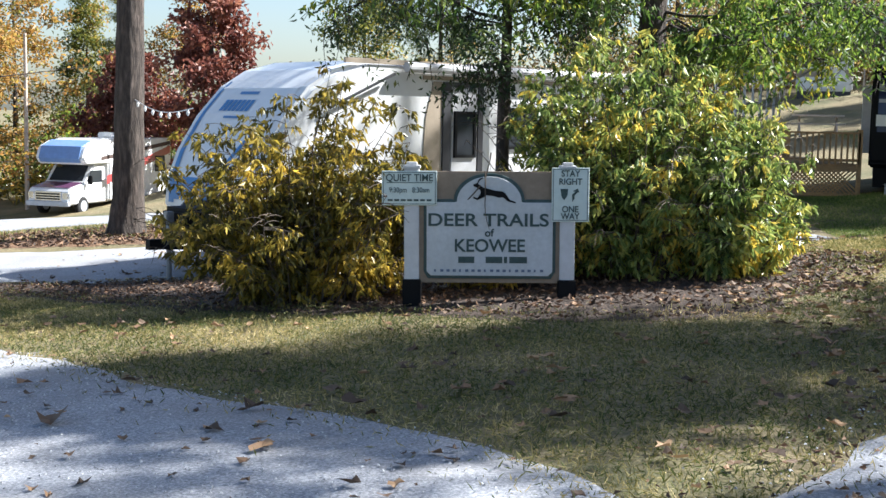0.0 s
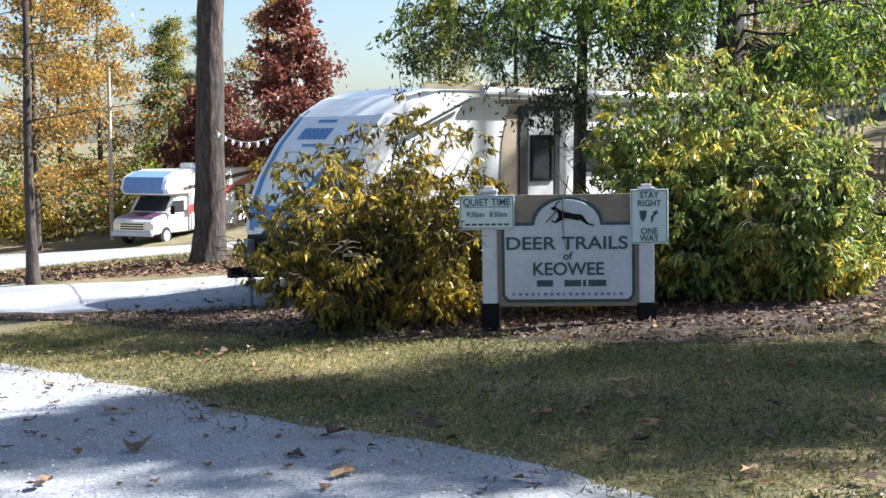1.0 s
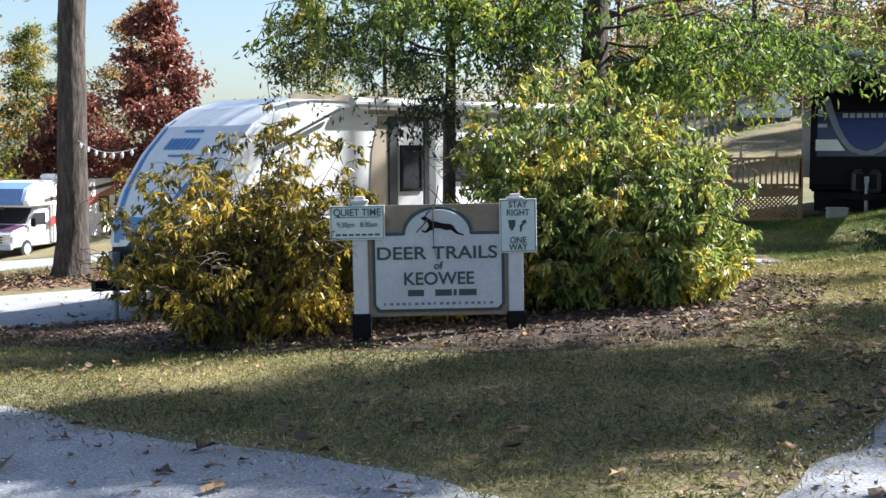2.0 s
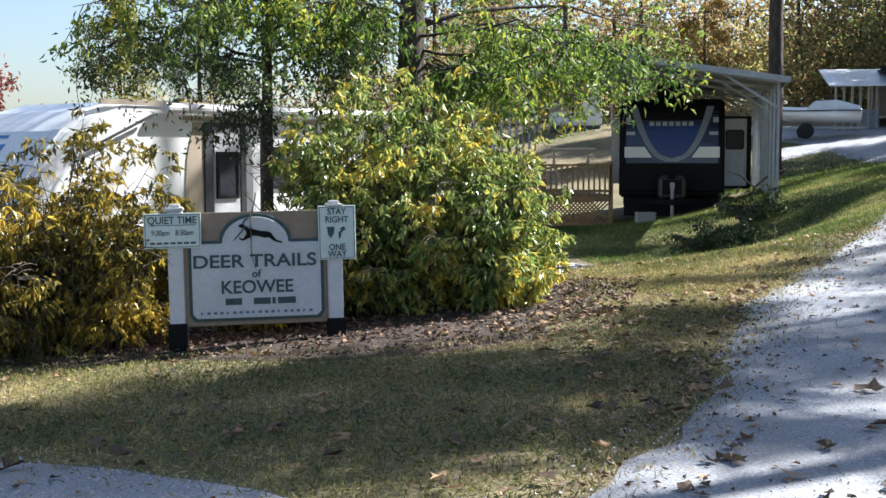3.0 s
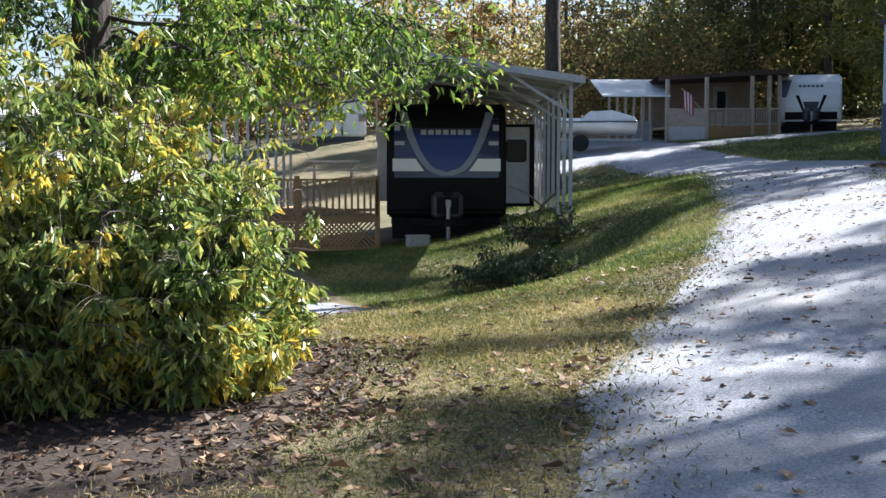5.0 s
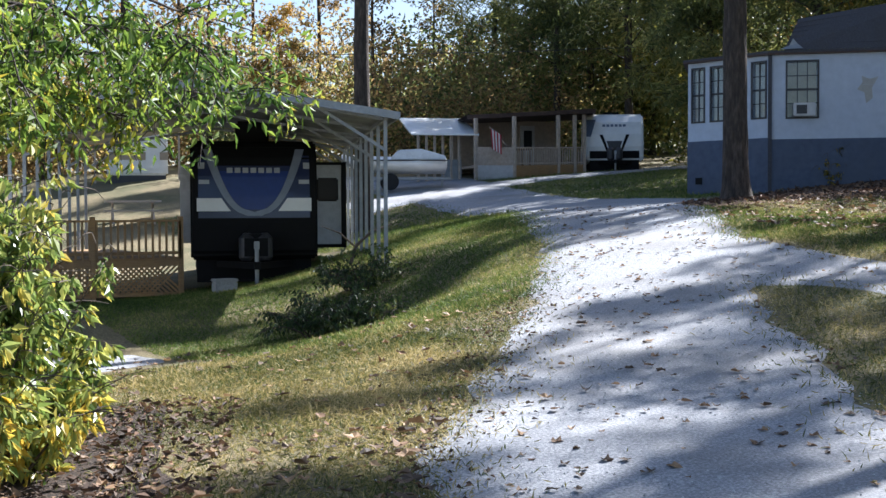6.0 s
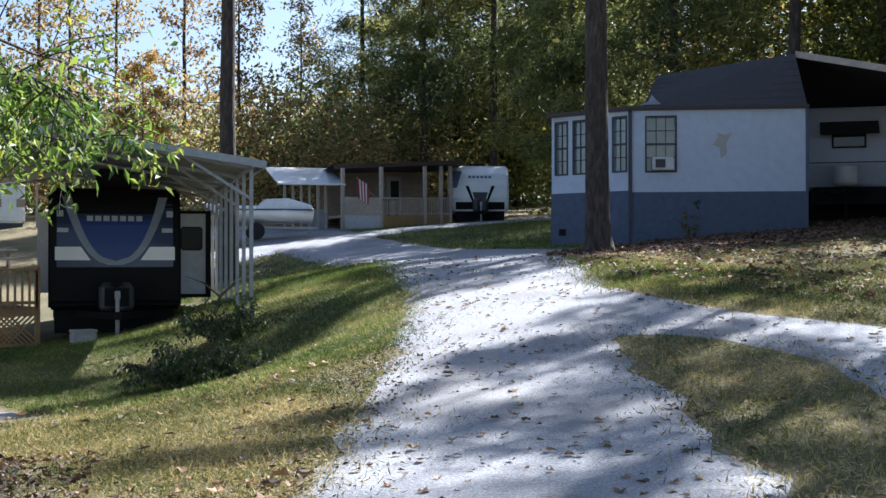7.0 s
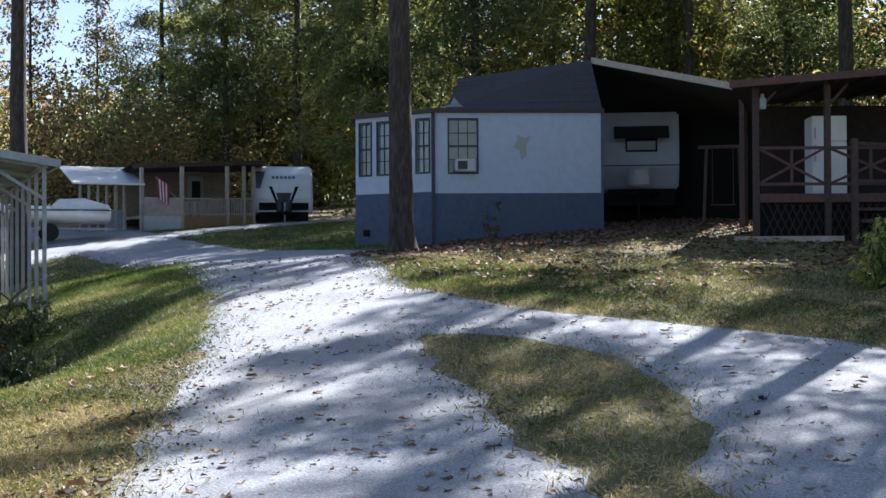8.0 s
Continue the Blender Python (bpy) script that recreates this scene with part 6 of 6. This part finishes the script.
def scatter(n, x0, x1, y0, y1, seed, keep_off=(), only_in=None):
    r = np.random.RandomState(seed)
    p = np.stack([r.uniform(x0, x1, n), r.uniform(y0, y1, n)], 1)
    ok = np.ones(n, bool)
    for poly in keep_off:
        ok &= ~inside(p, poly)
    if only_in:
        ok &= inside(p, only_in)
    return p[ok], r


FAR_LANE = [(17.5, 40.5), (20, 41.5), (23, 42.3), (28.5, 43.4), (36, 45), (36, 47), (28.5, 45.4), (24, 44.3), (21, 43.7), (17.5, 43.5)]


def blades(name, label, n, x0, x1, y0, y1, size, seed, material=None):
    """Upright and flattened blades, which straggle over the edges of lanes and beds."""
    r = np.random.RandomState(seed)
    p = np.stack([r.uniform(x0, x1, n), r.uniform(y0, y1, n)], 1)
    q = p + r.normal(0, 0.2, p.shape) * r.uniform(0, 2, (n, 1))
    ok, over = np.ones(n, bool), np.zeros(n, bool)
    for poly in LANES + [BED, BED_EAST, FAR_LANE]:
        ok &= ~inside(q, poly)
        over |= inside(p, poly)
    p, over = p[ok], over[ok]
    k = len(p)
    z = heights(p[:, 0], p[:, 1]) - 0.005 + 0.035 * over
    flat = r.uniform(0, 1, k) < 0.45
    w = np.c_[r.normal(0, 0.6, (k, 2)), np.where(flat, r.uniform(0.05, 0.35, k), r.uniform(0.5, 1.2, k))]
    sp = leaves(Shape(), np.c_[p, z + 0.022 * flat], w, size * r.uniform(0.5, 1.5, k), size * 0.15 * r.uniform(0.6, 1.4, k), 0.1)
    tagged(leaf_part(name, sp, material or BLADE), label, "grass", kind="stuff")


blades("grass", "short dry lawn grass in front of the sign", 260000, -7, 7, 4.5, 16.5, 0.05, 11)
blades("grass", "lawn grass on the bank beside the lane", 80000, 4, 15, 9, 18, 0.06, 12)
blades("grass", "grass strip between the two gravel lanes", 50000, 6, 18, 6, 22, 0.06, 13)
blades("grass", "thin grass near the house and porch", 40000, 12, 28, 12, 26, 0.08, 14)


def crumpled(name, label, p, r, size, lift):
    """Curled, lobed dead leaves."""
    n, lobes = len(p), 9
    a = r.uniform(0, 6.28, (n, 1)) + np.arange(lobes) * 2 * math.pi / lobes + r.normal(0, 0.12, (n, lobes))
    s = size * r.uniform(0.5, 1.4, (n, 1))
    rad = s * np.where(np.arange(lobes) % 2, 0.36, 0.52) * r.uniform(0.65, 1.3, (n, lobes))
    slim = r.uniform(0.45, 1.0, (n, 1))
    th = r.uniform(0, 6.28, (n, 1))
    u, v = rad * np.cos(a), rad * np.sin(a) * slim
    x, y = u * np.cos(th) - v * np.sin(th), u * np.sin(th) + v * np.cos(th)
    z = (v / s) ** 2 * s * r.uniform(0.2, 1.5, (n, 1)) + s * r.normal(0, 0.08, (n, lobes)) + np.maximum(0, s * 0.04)
    g = (heights(p[:, 0], p[:, 1]) + lift)[:, None]
    rim = np.stack([p[:, :1] + x, p[:, 1:] + y, g + z], 2)
    mid = np.concatenate([p, g], 1)[:, None, :]
    sp = Shape()
    sp.v = list(map(tuple, np.concatenate([mid, rim], 1).reshape(-1, 3).tolist()))
    w = lobes + 1
    sp.f = [(i * w, i * w + 1 + k, i * w + 1 + (k + 1) % lobes) for i in range(n) for k in range(lobes)]
    tagged(leaf_part(name, sp, DEADLEAF), label, "fallen leaves", kind="stuff")


def fallen(name, label, p, r, size, lift):
    z = heights(p[:, 0], p[:, 1]) + lift
    w = np.c_[r.normal(0, 1, (len(p), 2)), r.normal(0.05, 0.22, len(p))]
    sp = leaves(Shape(), np.c_[p, z], w, size * r.uniform(0.5, 1.5, len(p)), size * 0.6 * r.uniform(0.6, 1.2, len(p)), 0.35)
    tagged(leaf_part(name, sp, SHADELITTER), label, "fallen leaves", kind="stuff")


p, r = scatter(1500, -7, 9, 4.5, 20, 21, LANES)
crumpled("fallen_leaves", "brown and orange leaves scattered on the lawn", p, r, 0.085, 0.045)
p, r = scatter(7000, -9, 16, 3, 28, 22)
keep = inside(p, LANES[0]) | inside(p, LANES[1]) | inside(p, LANES[2])
crumpled("fallen_leaves", "dark curled leaves scattered on the gravel lanes", p[keep], r, 0.07, 0.045)
p, r = scatter(16000, -9, 5, 9.5, 17, 23, (), BED)
fallen("leaf_litter", "brown leaf litter on the mulch under the shrubs", p, r, 0.06, 0.045)
p, r = scatter(1500, 2.2, 4.6, 11.0, 14.8, 24, (), [(2.5, 11.0), (3.3, 11.3), (4.4, 14.0), (3.7, 14.8)])
fallen("leaf_litter", "drift of dry tan leaves beside the shrub", p, r, 0.065, 0.04)
p, r = scatter(5000, 15, 30, 19, 27, 25, (), BED_EAST)
fallen("leaf_litter", "reddish pine straw and leaves round the house and tree", p, r, 0.11, 0.06)
p, r = scatter(1400, 2.0, 5.5, 6.0, 12.5, 26, LANES[:1])
crumpled("fallen_leaves", "orange leaves gathered at the edge of the lane", p[:330], r, 0.10, 0.045)
line = along(smooth_line(ROAD_WEST[2:10], 0.3), 1300)
p = line + np.random.RandomState(27).normal(0, 0.28, line.shape)
fallen("leaf_litter", "brown leaf crumbs along the edge of the lane", p, np.random.RandomState(28), 0.04, 0.045)
blades("grass", "greener grass on the bank below the lane", 120000, 5.5, 15.5, 17, 29, 0.07, 15, BLADE_GREEN)
blades("grass", "green grass patch beyond the side lane", 6000, 12.5, 18, 14.5, 17.5, 0.07, 16, BLADE_GREEN)
blades("grass", "mown grass between the lanes before the covered porch", 70000, 12, 32, 27, 46, 0.10, 17, BLADE_GREEN)
blades("grass", "dry grass beyond the parking strip", 30000, -20, -2, 22, 32, 0.10, 18)
p, r = scatter(3000, -13.5, -5, 21, 24.6, 35)
fallen("leaf_litter", "reddish leaves and straw round the pine", p, r, 0.10, 0.05)
p, r = scatter(60, -3.5, 4.5, 4.6, 8.5, 29)
crumpled("fallen_leaves", "large curled orange-brown leaves near the lane", p, r, 0.14, 0.05)

p, r = scatter(2600, 13.5, 27, 14.5, 21.5, 30, LANES)
crumpled("fallen_leaves", "brown and orange leaves on the lawn before the house", p, r, 0.12, 0.05)


def stones(name, label, p, r, size):
    """Loose angular gravel stones."""
    n = len(p)
    s = size * r.uniform(0.5, 1.5, (n, 1, 1))
    base = np.array([(1, 0, 0), (-0.4, 0.9, 0), (-0.5, -0.8, 0), (0.1, 0.1, 0.8), (-0.7, 0.05, 0.45)])
    a = r.uniform(0, 6.28, n)
    v = base[None] * r.uniform(0.6, 1.3, (n, 5, 3))
    x = v[:, :, 0] * np.cos(a)[:, None] - v[:, :, 1] * np.sin(a)[:, None]
    y = v[:, :, 0] * np.sin(a)[:, None] + v[:, :, 1] * np.cos(a)[:, None]
    g = heights(p[:, 0], p[:, 1]) + 0.034
    w = np.stack([x, y, v[:, :, 2]], 2) * s + np.c_[p, g][:, None, :]
    sp = Shape()
    sp.v = list(map(tuple, w.reshape(-1, 3).tolist()))
    sp.f = [tuple(5 * i + k for k in q) for i in range(n) for q in ((0, 1, 3), (1, 4, 3), (1, 2, 4), (2, 3, 4), (2, 0, 3))]
    tagged(leaf_part(name, sp, PEBBLE), label, "gravel", kind="stuff")


p, r = scatter(15000, 1.5, 12, 5.0, 19, 31)
stones("loose_gravel", "loose pale stones on the gravel lane", p[inside(p, LANES[0])], r, 0.009)
p, r = scatter(9000, -5, 1.5, 3.0, 9.5, 32)
stones("loose_gravel", "loose pale stones on the shaded gravel lane", p[inside(p, LANES[2])], r, 0.008)
p = line + np.random.RandomState(33).normal(0, 0.22, line.shape)
stones("loose_gravel", "stones strewn over the lawn edge", p, np.random.RandomState(34), 0.008)
